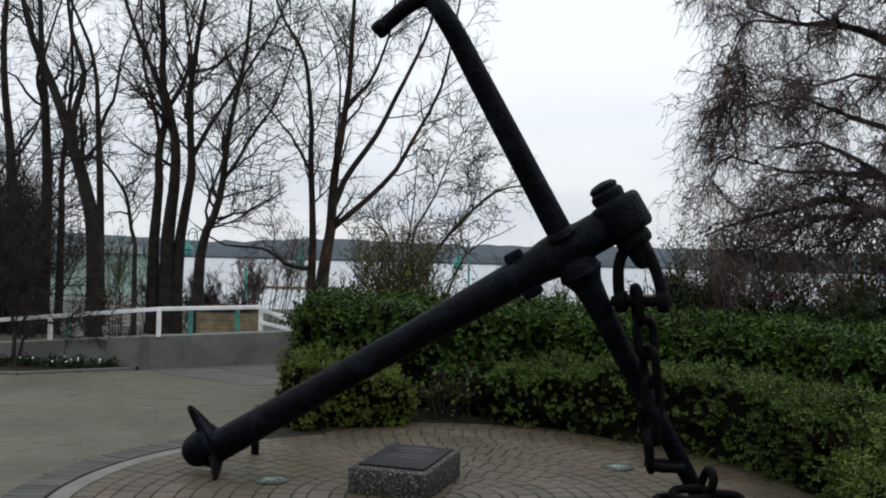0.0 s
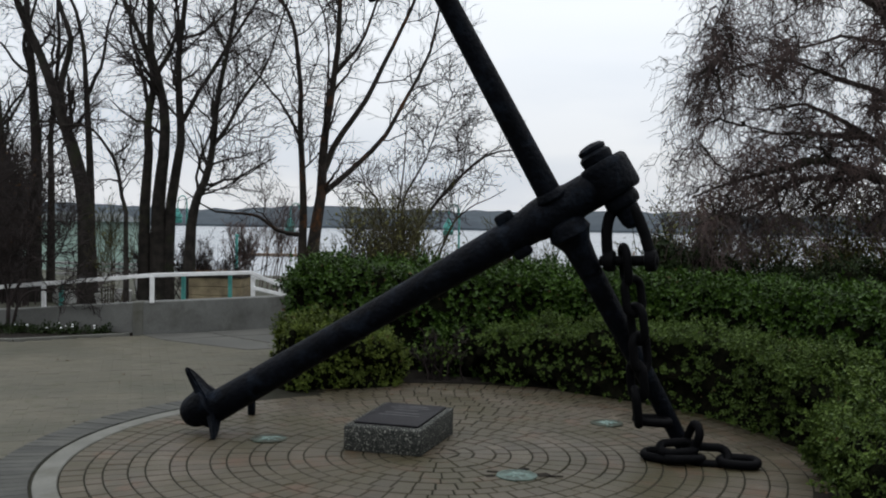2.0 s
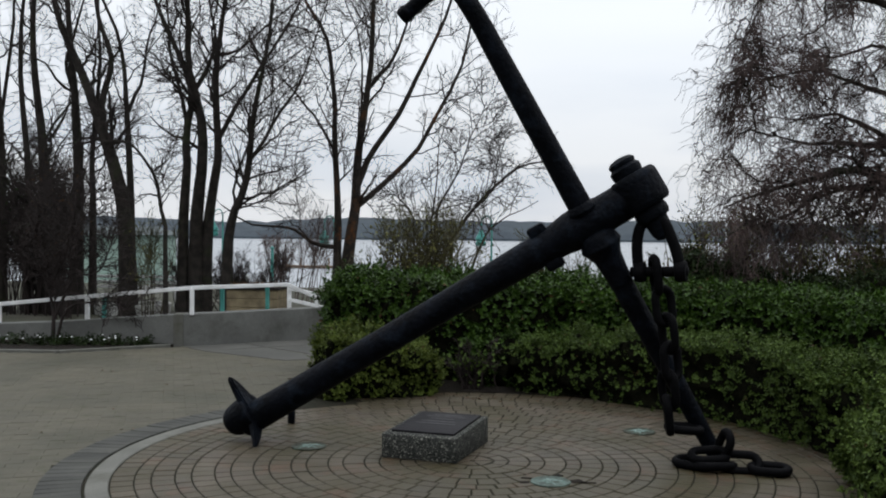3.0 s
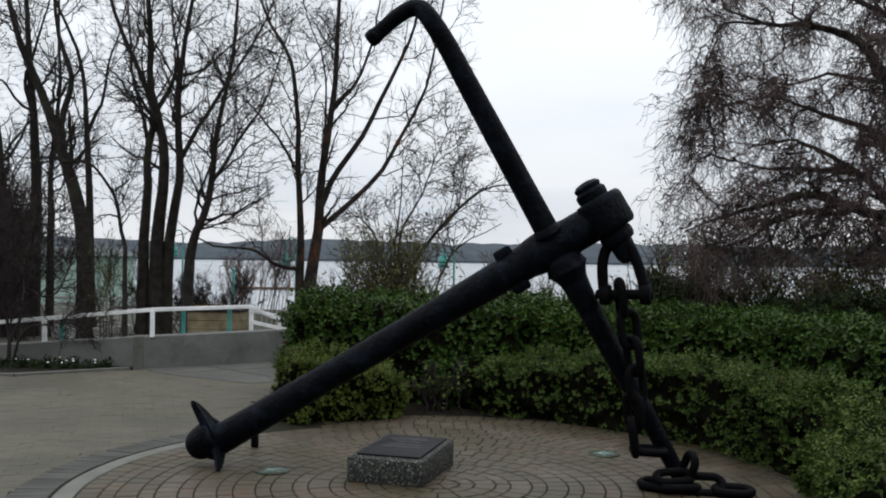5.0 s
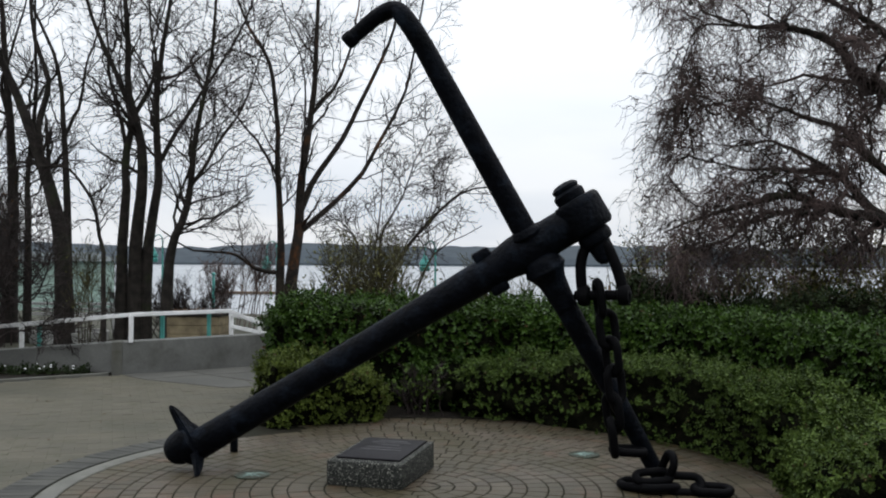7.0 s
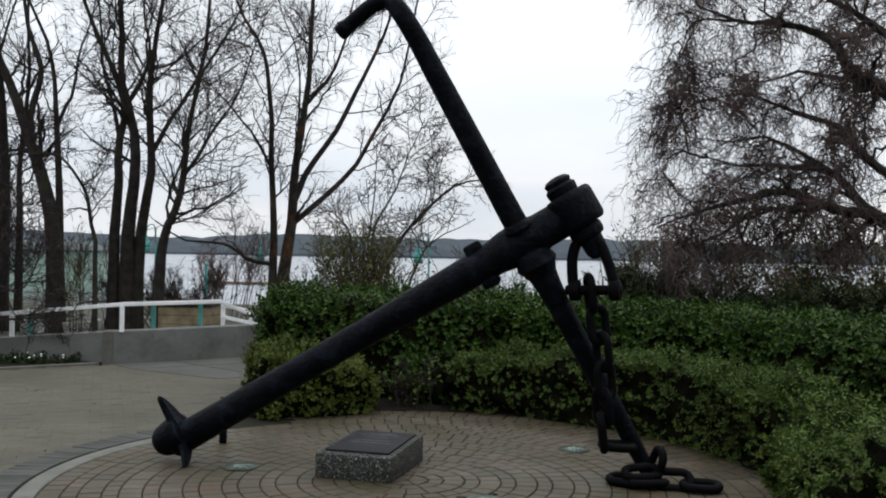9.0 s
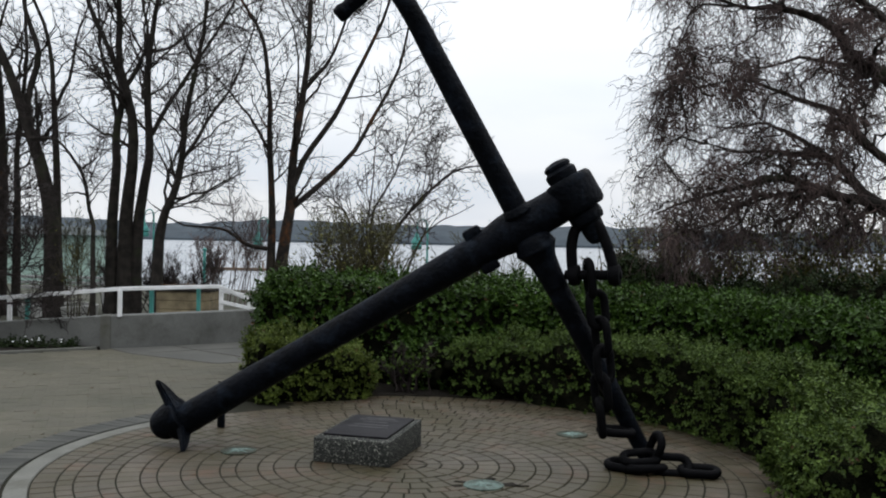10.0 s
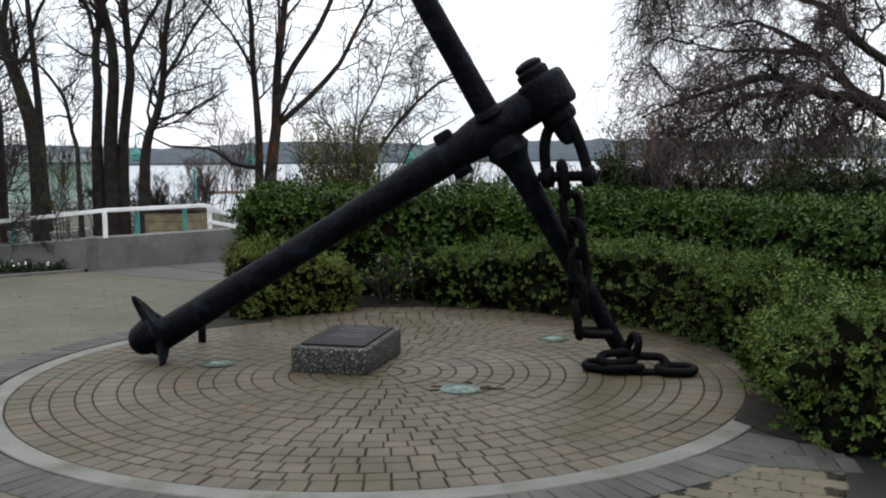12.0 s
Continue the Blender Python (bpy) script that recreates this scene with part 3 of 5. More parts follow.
# ---- plaque block ----
def plaque():
    t = thing("plaque_stone", "low exposed-aggregate concrete block carrying a dark bronze plaque", "plaque", -0.295, 0.36, 0, -11.5)
    bm = box_bm(0.63, 0.86, 0.21, 0.012, pose(0, 0, 0.105))
    for v in bm.verts:
        if v.co.z > 0.1:
            v.co.z += (v.co.y) * 0.035
            v.co.x += 0.004 * math.sin(v.co.y * 30)
    part("block", bm, M_AGGREGATE, t, smooth=True)
    tilt = pose(0.0, 0.02, 0.217, 2.0, 0, 0)
    plate = part("plate", box_bm(0.53, 0.72, 0.02, 0.005, tilt), M_BRONZE, t, "dark weathered bronze plate", smooth=True)
    # worn lettering that cannot be read
    for i, (w0, y0) in enumerate(((0.26, 0.26), (0.34, 0.20), (0.20, 0.12), (0.30, 0.02), (0.34, -0.06))):
        part("text_line", box_bm(w0, 0.02, 0.003, 0.001, tilt @ pose(0.0, y0, 0.0105)), M_LETTER, plate)


plaque()


# ---- compass medallions let into the paving ----
def medallion(x, y, rz, face):
    t = thing("medallion", "round verdigris bronze medallion set into the brick paving", "medallion", x, y, 0, rz, "medallions in the paving")
    part("disc", lathe_bm([(0.138, -0.01), (0.145, 0.0), (0.145, 0.008), (0.140, 0.011), (0.125, 0.011), (0.122, 0.007), (0.03, 0.007)], None, 40), face, t, smooth=True)
    for i in range(8):
        ln = 0.118 if i % 2 == 0 else 0.08
        bm = bmesh.new()
        m = pose(0, 0, 0.009, 0, 0, i * 45)
        vs = [bm.verts.new(m @ Vector(c)) for c in ((0.012, -0.022, 0), (ln, 0, 0), (0.012, 0.022, 0), (0.04, 0, 0.009))]
        for a, b in ((0, 1), (1, 2), (2, 0)):
            bm.faces.new((vs[a], vs[b], vs[3]))
        part("star_ray", bm, M_PATINA, t)
    return t


for i, (mx, my) in enumerate(MEDALS):
    md = medallion(mx, my, 20 + 35 * i, M_PATINA_DARK if i == 0 else M_TARNISH)
    if i == 0:
        for ox, oy, sx, sy, rz in ((0.19, -0.02, 0.10, 0.09, 10), (0.27, -0.07, 0.10, 0.03, -20), (0.10, 0.16, 0.09, 0.05, 25), (-0.13, 0.13, 0.10, 0.03, -30), (-0.19, 0.03, 0.06, 0.05, 0)):
            part("open_joint", box_bm(sx, sy, 0.006, 0.002, pose(ox, oy, 0.003, 0, 0, rz)), M_SOIL, md, "broken brick filled with dark soil")


# ---- planting bed ----
def bed(name, outline, z, mat, label):
    bm = bmesh.new()
    top = [bm.verts.new((x, y, z)) for x, y in outline]
    low = [bm.verts.new((x, y, z - 0.08)) for x, y in outline]
    f = bm.faces.new(top)
    if f.normal.z < 0:
        f.normal_flip()
    n = len(top)
    for i in range(n):
        bm.faces.new((top[i], low[i], low[(i + 1) % n], top[(i + 1) % n]))
    bmesh.ops.recalc_face_normals(bm, faces=bm.faces)
    ob = part(name, bm, mat)
    tagged(ob, label, "planting bed", kind="structure")


arc = [(CX + (CR + 0.58) * math.cos(radians(a)), CY + (CR + 0.58) * math.sin(radians(a))) for a in range(-12, 128, 4)]
shrub_edge = [(CX + (CR + 0.02) * math.cos(radians(a)), CY + (CR + 0.02) * math.sin(radians(a))) for a in (-29, -24, -19, -14)]
bed("planting_bed", [(6.2, -2.02), (2.93, -1.98), (2.62, -1.62), *shrub_edge, *arc, (-2.25, 2.35), (-2.75, 5.4), (-1.5, 6.6), (3.0, 6.6), (6.2, 3.5)], 0.005, M_SOIL, "dark mulched soil under the hedges")


# ---- hedges ----
def hedge(name, label, path, width, height, leaf_size, per_m2, leaf_mat, seed, lump=0.06, under=0.08, knob=0.016, end_round=0.45, round_top=0.22, category="hedge", dry=None, thin_base=0.35, thatch=1.0, side_fill=1.0):
    """A clipped hedge along a path: near-black core painted as inner shade, skin of many separate leaves."""
    rng = np.random.default_rng(seed)
    path = np.array(path, float)
    heights = np.array(height if isinstance(height, (list, tuple)) else [height] * len(path), float)
    ns = 60
    line = smooth_path([(x, y, h) for (x, y), h in zip(path, heights)], ns)
    seg = np.linalg.norm(np.diff(line[:, :2], axis=0), axis=1)
    total = seg.sum()
    tang = np.gradient(line[:, :2], axis=0)
    tang /= np.linalg.norm(tang, axis=1, keepdims=True)
    side = np.stack([tang[:, 1], -tang[:, 0]], 1)

    # half profile across: from foot, over the top, to the other foot, as (across, up, normal)
    def profile(q, half, h):
        rt = np.minimum(round_top, np.minimum(half, h) * 0.9)
        l1, l2, l3 = h - rt, rt * math.pi / 2, 2 * (half - rt)
        tot = 2 * l1 + 2 * l2 + l3
        d = q * tot
        a = np.clip(d / l1, 0, 1)
        pa, pu, na, nu = -half * np.ones_like(d), a * l1, -np.ones_like(d), np.zeros_like(d)
        m = d > l1
        t = np.clip((d - l1) / l2, 0, 1) * math.pi / 2
        pa, pu = np.where(m, -half + rt - rt * np.cos(t), pa), np.where(m, l1 + rt * np.sin(t), pu)
        na, nu = np.where(m, -np.cos(t), na), np.where(m, np.sin(t), nu)
        m = d > l1 + l2
        pa, pu = np.where(m, -half + rt + (d - l1 - l2), pa), np.where(m, h, pu)
        na, nu = np.where(m, 0, na), np.where(m, 1, nu)
        m = d > l1 + l2 + l3
        t = np.clip((d - l1 - l2 - l3) / l2, 0, 1) * math.pi / 2
        pa, pu = np.where(m, half - rt + rt * np.sin(t), pa), np.where(m, l1 + rt * np.cos(t), pu)
        na, nu = np.where(m, np.sin(t), na), np.where(m, np.cos(t), nu)
        m = d > l1 + 2 * l2 + l3
        pa, pu = np.where(m, half, pa), np.where(m, l1 - (d - l1 - 2 * l2 - l3), pu)
        na, nu = np.where(m, 1, na), np.where(m, 0, nu)
        return pa, pu, na, nu, tot

    def surface(s, q, inset):
        u = s * (ns - 1)
        i = np.clip(u.astype(int), 0, ns - 2)
        f = (u - i)[:, None]
        c = line[i] * (1 - f) + line[i + 1] * f
        sd = side[i] * (1 - f) + side[i + 1] * f
        tg = tang[i] * (1 - f) + tang[i + 1] * f
        # rounded ends
        end = np.minimum(s, 1 - s) * total
        rr = min(width * 0.5, end_round)
        e = np.clip(end / rr, 0, 1)
        shrink = np.sqrt(np.clip(1 - (1 - e) ** 2, 0.02, 1))
        half = width / 2 * (0.10 + 0.90 * shrink) - inset * shrink
        h = c[:, 2] * (0.60 + 0.40 * shrink) - inset
        pa, pu, na, nu, _ = profile(q, half, h)
        pa = pa * (1 - under * np.clip(1 - pu / (0.75 * h), 0, 1))
        pos = np.stack([c[:, 0] + sd[:, 0] * pa, c[:, 1] + sd[:, 1] * pa, pu], 1)
        tilt = ((1 - e) * np.where(s < 0.5, -1, 1))[:, None]
        nor = np.stack([sd[:, 0] * na, sd[:, 1] * na, nu], 1) + np.concatenate([tg * tilt, np.zeros((len(s), 1))], 1)
        nor /= np.linalg.norm(nor, axis=1, keepdims=True) + 1e-9
        return pos, nor

    waves = []
    for _ in range(7):
        kv = rng.normal(0, 1, 3)
        waves.append((kv / np.linalg.norm(kv) * rng.uniform(13, 34), rng.uniform(0, 6.28)))

    gaps = [(k / np.linalg.norm(k) * rng.uniform(22, 60), rng.uniform(0, 6.28)) for k in rng.normal(0, 1, (8, 3))]

    def holes(pos):
        return sum(np.sin(pos @ k + ph) for k, ph in gaps) / 2.0

    def bumps(pos):
        fine_lumps = sum(np.sin(pos @ kv + ph) for kv, ph in waves) * knob
        lobes = 0.9 * np.abs(np.sin(pos[:, 0] * 2.3 + pos[:, 1] * 1.9 + seed)) - 0.55
        return fine_lumps + lump * (lobes + np.sin(pos[:, 0] * 4.1 + seed) * np.cos(pos[:, 1] * 3.7 + seed * 2) * 0.6 + np.sin(pos[:, 0] * 9.3 + pos[:, 2] * 8 + seed) * 0.25
                       + np.sin(pos[:, 1] * 8.1 - pos[:, 2] * 9.0 + seed * 3) * 0.3 + np.sin(pos[:, 2] * 13 + pos[:, 0] * 5) * 0.15)

    top = thing(name, label, category)
    # solid core, its near-black colour stands in for shade inside the hedge
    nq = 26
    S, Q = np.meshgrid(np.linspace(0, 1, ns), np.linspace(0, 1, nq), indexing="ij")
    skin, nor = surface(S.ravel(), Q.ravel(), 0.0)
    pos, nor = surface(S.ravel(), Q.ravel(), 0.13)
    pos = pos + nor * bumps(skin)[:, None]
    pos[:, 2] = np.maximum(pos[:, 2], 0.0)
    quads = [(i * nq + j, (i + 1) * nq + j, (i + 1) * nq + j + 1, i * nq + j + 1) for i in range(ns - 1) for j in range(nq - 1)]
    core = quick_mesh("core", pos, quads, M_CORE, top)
    core["label"] = "near-black hedge core standing in for shade among the leaves"
    bm = bmesh.new()
    bm.from_mesh(core.data)
    bm.verts.ensure_lookup_table()
    bm.faces.new([bm.verts[j] for j in range(nq)])
    bm.faces.new([bm.verts[(ns - 1) * nq + j] for j in range(nq)])
    bmesh.ops.recalc_face_normals(bm, faces=bm.faces)
    bm.to_mesh(core.data)
    bm.free()

    def leaves(label_name, n, mat, size, depth_in, spread, per=7):
        n = n // per
        s, q = rng.random(n), rng.random(n)
        pos, nor = surface(s, q, 0.0)
        # fewer leaves on the sides and foot, so the painted dark core shows
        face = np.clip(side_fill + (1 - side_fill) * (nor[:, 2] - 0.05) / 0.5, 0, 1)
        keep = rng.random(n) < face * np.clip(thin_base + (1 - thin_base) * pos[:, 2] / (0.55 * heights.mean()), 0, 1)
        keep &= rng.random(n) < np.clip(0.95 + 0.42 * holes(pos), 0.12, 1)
        pos, nor = pos[keep], nor[keep]
        n = len(pos)
        patch = 0.5 + 0.5 * np.sin(pos[:, 0] * 6.3 + seed) * np.sin(pos[:, 1] * 5.7 + pos[:, 2] * 7.1 + seed * 1.3)
        off = bumps(pos) + 0.016 * np.minimum(holes(pos), 1) - np.minimum(rng.random(n) ** 1.2 * depth_in * (0.4 + 1.3 * patch), 0.118) + rng.random(n) ** 5 * 0.06 * thatch
        pos = pos + nor * (off - size)[:, None] + rng.normal(0, 0.008, (n, 3))
        pos[:, 2] = np.maximum(pos[:, 2], 0.03)
        # a sprig at each spot, its leaves set in a spiral and opening at the tip
        d = nor * 0.8 + rng.normal(0, 0.32, (n, 3)) + np.array([0, 0, 0.14])
        d /= np.linalg.norm(d, axis=1, keepdims=True)
        e1 = np.cross(d, rng.normal(0, 1, (n, 3)))
        e1 /= np.linalg.norm(e1, axis=1, keepdims=True) + 1e-9
        e2 = np.cross(d, e1)
        quads = []
        big = size * rng.uniform(0.75, 1.25, n)
        for j in range(per):
            t = j / max(per - 1, 1)
            g = j * 2.4 + rng.normal(0, 0.25, n)
            out = e1 * np.cos(g)[:, None] + e2 * np.sin(g)[:, None]
            ax = out * (1.0 - 0.55 * t) + d * (0.25 + 0.7 * t) + rng.normal(0, 0.18, (n, 3))
            ax /= np.linalg.norm(ax, axis=1, keepdims=True)
            wd = np.cross(ax, d + rng.normal(0, 0.25, (n, 3)))
            wd /= np.linalg.norm(wd, axis=1, keepdims=True) + 1e-9
            up = np.cross(wd, ax)
            L = (big * (1.1 - 0.45 * t) * rng.uniform(0.8, 1.15, n))[:, None]
            W = L * spread
            p = pos + d * (big * 1.5 * t)[:, None]
            quads.append(np.stack([p, p + ax * L * 0.5 + wd * W * 0.5 + up * W * 0.14, p + ax * L - up * L * 0.12, p + ax * L * 0.5 - wd * W * 0.5 + up * W * 0.14], 1))
        v = np.stack(quads, 1).reshape(-1, 3)
        return quick_mesh(label_name, v, np.arange(len(v)).reshape(-1, 4), mat, top, smooth=False)

    area = total * (heights.mean() * 2 + width) * 0.95
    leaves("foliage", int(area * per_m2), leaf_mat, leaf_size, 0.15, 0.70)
    if dry is not None:
        d = leaves("withered_leaves", int(area * per_m2 * dry), M_LEAF_DRY, leaf_size * 0.9, 0.06, 0.5, 2)
        d["label"] = "scattered withered brown leaves"
    return top


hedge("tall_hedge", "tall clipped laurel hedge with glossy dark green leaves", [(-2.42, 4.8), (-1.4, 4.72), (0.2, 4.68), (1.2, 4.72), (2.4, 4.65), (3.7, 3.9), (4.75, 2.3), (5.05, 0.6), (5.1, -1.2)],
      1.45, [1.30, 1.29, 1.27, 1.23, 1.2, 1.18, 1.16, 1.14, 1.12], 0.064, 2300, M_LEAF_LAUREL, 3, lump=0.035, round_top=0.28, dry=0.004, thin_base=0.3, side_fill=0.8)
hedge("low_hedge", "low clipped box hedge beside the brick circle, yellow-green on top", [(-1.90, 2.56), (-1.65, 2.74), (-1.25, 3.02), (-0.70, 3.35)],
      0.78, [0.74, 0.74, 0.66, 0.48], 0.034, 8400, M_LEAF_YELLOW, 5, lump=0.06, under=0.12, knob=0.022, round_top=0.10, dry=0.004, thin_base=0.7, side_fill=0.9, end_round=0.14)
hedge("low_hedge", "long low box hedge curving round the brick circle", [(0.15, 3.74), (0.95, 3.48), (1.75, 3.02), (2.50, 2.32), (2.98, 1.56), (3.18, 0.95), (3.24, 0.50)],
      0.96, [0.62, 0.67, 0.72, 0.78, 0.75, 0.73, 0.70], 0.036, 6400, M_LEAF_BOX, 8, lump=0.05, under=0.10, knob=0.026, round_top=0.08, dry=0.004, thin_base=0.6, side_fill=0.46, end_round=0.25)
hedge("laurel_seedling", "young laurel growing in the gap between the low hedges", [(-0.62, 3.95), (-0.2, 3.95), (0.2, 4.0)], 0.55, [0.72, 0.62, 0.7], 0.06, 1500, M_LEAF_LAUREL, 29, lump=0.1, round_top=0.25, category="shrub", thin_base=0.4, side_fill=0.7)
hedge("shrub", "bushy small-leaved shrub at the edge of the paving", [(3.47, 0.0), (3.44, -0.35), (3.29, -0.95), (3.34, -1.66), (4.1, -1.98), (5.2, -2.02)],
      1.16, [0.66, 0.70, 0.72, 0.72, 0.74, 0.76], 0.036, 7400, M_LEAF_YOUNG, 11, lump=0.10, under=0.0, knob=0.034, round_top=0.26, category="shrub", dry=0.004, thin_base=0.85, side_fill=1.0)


# ---- terrace wall and its railing ----
def strip_wall(name, base, heights, thick, mat, label):
    """An upright slab along a line of base points, with its own top height at each, thickness behind."""
    bm = bmesh.new()
    cols = []
    for i, (x, y) in enumerate(base):
        a, b = Vector(base[max(0, i - 1)]), Vector(base[min(len(base) - 1, i + 1)])
        t = (b - a).normalized()
        nx, ny = -t.y * thick, t.x * thick
        h = heights[i]
        cols.append([bm.verts.new(c) for c in ((x, y, -0.4), (x, y, h - 0.015), (x + nx * 0.08, y + ny * 0.08, h), (x + nx * 0.92, y + ny * 0.92, h), (x + nx, y + ny, h - 0.015), (x + nx, y + ny, -0.6))])
    for a, b in zip(cols, cols[1:]):
        for k in range(5):
            bm.faces.new((a[k], b[k], b[k + 1], a[k + 1]))
    bm.faces.new(cols[0])
    bm.faces.new(cols[-1][::-1])
    bmesh.ops.recalc_face_normals(bm, faces=bm.faces)
    ob = part(name, bm, mat)
    return tagged(ob, label, "wall", kind="structure")


strip_wall("wall_west", [(-12.5, 6.6), (-9.5, 6.95), (-7.5, 7.08), (-5.46, 6.93)], [0.16, 0.24, 0.33, 0.50], 0.22, M_WALL, "low weathered concrete terrace wall stained along its foot")
strip_wall("wall_east", [(-5.38, 6.93), (-4.55, 7.56), (-3.62, 8.36), (-2.4, 9.5)], [0.50, 0.515, 0.53, 0.54], 0.22, M_WALL, "low weathered concrete terrace wall beside the path")
strip_wall("wall_joint", [(-5.50, 6.905), (-5.345, 6.925)], [0.505, 0.505], 0.26, M_CONCRETE_BAND, "pale concrete pier at the joint of the wall")


def bar(name, a, b, w, h, mat, parent, bevel=0.006, label=""):
    """A straight squared bar between two points."""
    a, b = Vector(a), Vector(b)
    m = Matrix.Translation((a + b) / 2) @ (b - a).normalized().to_track_quat("X", "Z").to_matrix().to_4x4()
    return part(name, box_bm((b - a).length, w, h, bevel, m), mat, parent, label)


def railing():
    r = thing("handrail", "white-painted metal handrail on posts along the terrace wall", "railing")
    pts = [(-9.7, 7.04, 0.48), (-7.45, 7.19, 0.70), (-5.24, 7.02, 0.915), (-4.02, 8.12, 0.93), (-3.56, 8.52, 0.67), (-2.9, 9.1, 0.36)]
    for a, b in zip(pts, pts[1:]):
        bar("top_rail", a, b, 0.05, 0.062, M_WHITE, r)
    for x, y, z0, z1 in ((-8.62, 7.10, 0.26, 0.57), (-7.1, 7.17, 0.33, 0.72), (-5.24, 7.02, 0.48, 0.90), (-3.6, 8.49, 0.50, 0.68)):
        part("post", box_bm(0.06, 0.06, z1 - z0, 0.008, pose(x, y, (z0 + z1) / 2)), M_WHITE, r, "white square post")
    for x, y, z0, z1 in ((-6.85, 7.25, 0.2, 0.72), (-4.92, 7.5, 0.2, 0.90), (-4.32, 8.0, 0.2, 0.90)):
        part("post", box_bm(0.06, 0.06, z1 - z0, 0.008, pose(x, y, (z0 + z1) / 2)), M_TEAL, r, "teal-painted square post")


railing()


def board_fence(x0, x1, y, z0, z1, label, slope=0.0):
    f = thing("board_fence", label, "fence")
    for k in range(3):
        z = z0 + (z1 - z0) * k / 2
        bar("rail", (x0, y, z), (x1, y, z + slope), 0.03, 0.065, M_WHITE, f, 0.004)
    n = max(2, int((x1 - x0) / 0.8) + 1)
    for i in range(n):
        t = i / (n - 1)
        x = x0 + (x1 - x0) * t
        top, low = z1 + slope * t + 0.05, float(ground_height(x, y)) - 0.05
        part("post", box_bm(0.07, 0.07, top - low, 0.008, pose(x, y + 0.05, (top + low) / 2)), M_WHITE, f)


board_fence(-11.2, -9.05, 15.0, 0.44, 0.70, "white three-rail board fence beyond the trees")
board_fence(-4.7, -3.3, 10.4, 0.30, 0.74, "white stair railing sloping down to the shore", -0.28)
board_fence(-8.5, -7.2, 15.0, 0.46, 0.72, "short white board fence between the trunks")


def planter():
    p = thing("planter_box", "brown weathered timber planter box with a dark rim", "planter", -5.6, 11.2, 0, 0)
    g = float(ground_height(-5.6, 11.2))
    for k in range(4):
        part("board", box_bm(1.06, 0.7, 0.168, 0.008, pose(0, 0, g + 0.085 + 0.175 * k)), M_PLANTER, p)
    part("rim", box_bm(1.12, 0.76, 0.05, 0.01, pose(0, 0, g + 0.725)), M_BARK, p, "dark timber rim")
    rng = np.random.default_rng(14)
    n = 900
    root = np.stack([rng.uniform(-0.5, 0.5, n), rng.uniform(-0.36, 0.36, n), rng.uniform(g + 0.72, g + 0.80, n)], 1)
    d = rng.normal(0, 1, (n, 3)) * np.array([1, 1, 0.5]) + np.array([0, -0.2, 0.1])
    d /= np.linalg.norm(d, axis=1, keepdims=True)
    w = np.cross(d, rng.normal(0, 1, (n, 3)))
    w /= np.linalg.norm(w, axis=1, keepdims=True)
    v = np.stack([root, root + d * 0.04 + w * 0.014, root + d * 0.08, root + d * 0.04 - w * 0.014], 1).reshape(-1, 3)
    quick_mesh("planting", v, np.arange(4 * n).reshape(-1, 4), M_LEAF_DRY, p, smooth=False)["label"] = "withered red-brown plants"


planter()


M_RIM = material("pale_planter_concrete", (0.36, 0.36, 0.34), 0.8, (0.26, 0.26, 0.24), 4, 60, 0.3, 0.003)


def round_planter(x, y):
    p = thing("round_planter", "low round pale concrete planter behind the tree trunks", "planter", x, y, 0)
    g = float(ground_height(x, y))
    part("ring", lathe_bm([(0.72, 0.05), (0.74, 0.185), (0.755, 0.20), (0.83, 0.20), (0.845, 0.185), (0.82, g - 0.02)], None, 48), M_RIM, p, smooth=True)
    part("soil", lathe_bm([(0.735, 0.09), (0.30, 0.10), (0.02, 0.10)], None, 32), M_SOIL, p, "dark soil")


round_planter(-9.15, 12.95)


# ---- bare trees ----


def branch_out(paths, radii, per, s_range, length, angle, up, bend, ratio, tip, k=6, wob=0.06, rng=None):
    """One generation of branches from parent tubes; bend lifts (+) or droops (-) the ends."""
    n, pk, _ = paths.shape
    run = np.linalg.norm(np.diff(paths, axis=1), axis=2).sum(1)
    idx = np.sort(rng.choice(n, n * per, p=run / run.sum()))
    m = len(idx)
    s = rng.uniform(*s_range, m)
    u = s * (pk - 1)
    i = np.clip(u.astype(int), 0, pk - 2)
    f = (u - i)[:, None]
    base = paths[idx, i] * (1 - f) + paths[idx, i + 1] * f
    r0 = radii[idx, i] * (1 - f[:, 0]) + radii[idx, i + 1] * f[:, 0]
    tan = paths[idx, i + 1] - paths[idx, i]
    tan /= np.linalg.norm(tan, axis=1, keepdims=True) + 1e-9
    perp = rng.normal(0, 1, (m, 3))
    perp -= tan * (perp * tan).sum(1, keepdims=True)
    perp /= np.linalg.norm(perp, axis=1, keepdims=True) + 1e-9
    a = np.radians(rng.normal(angle, 13, m))[:, None]
    d = tan * np.cos(a) + perp * np.sin(a) + np.array([0, 0, up])
    d /= np.linalg.norm(d, axis=1, keepdims=True)
    L = length * rng.uniform(0.5, 1.25, m) * (1.1 - 0.45 * s)
    t = np.linspace(0, 1, k)
    p = base[:, None, :] + d[:, None, :] * (L[:, None] * t)[:, :, None]
    p[:, :, 2] += bend * L[:, None] * t ** 2
    wobble = np.cumsum(rng.normal(0, wob, (m, k, 3)), axis=1) * L[:, None, None] * 0.5
    wobble[:, 0] = 0
    p = p + wobble
    rb = np.maximum(r0 * ratio * rng.uniform(0.7, 1.0, m), tip)
    r = rb[:, None] * (1 - t) ** 0.8 + tip * t
    return p, r


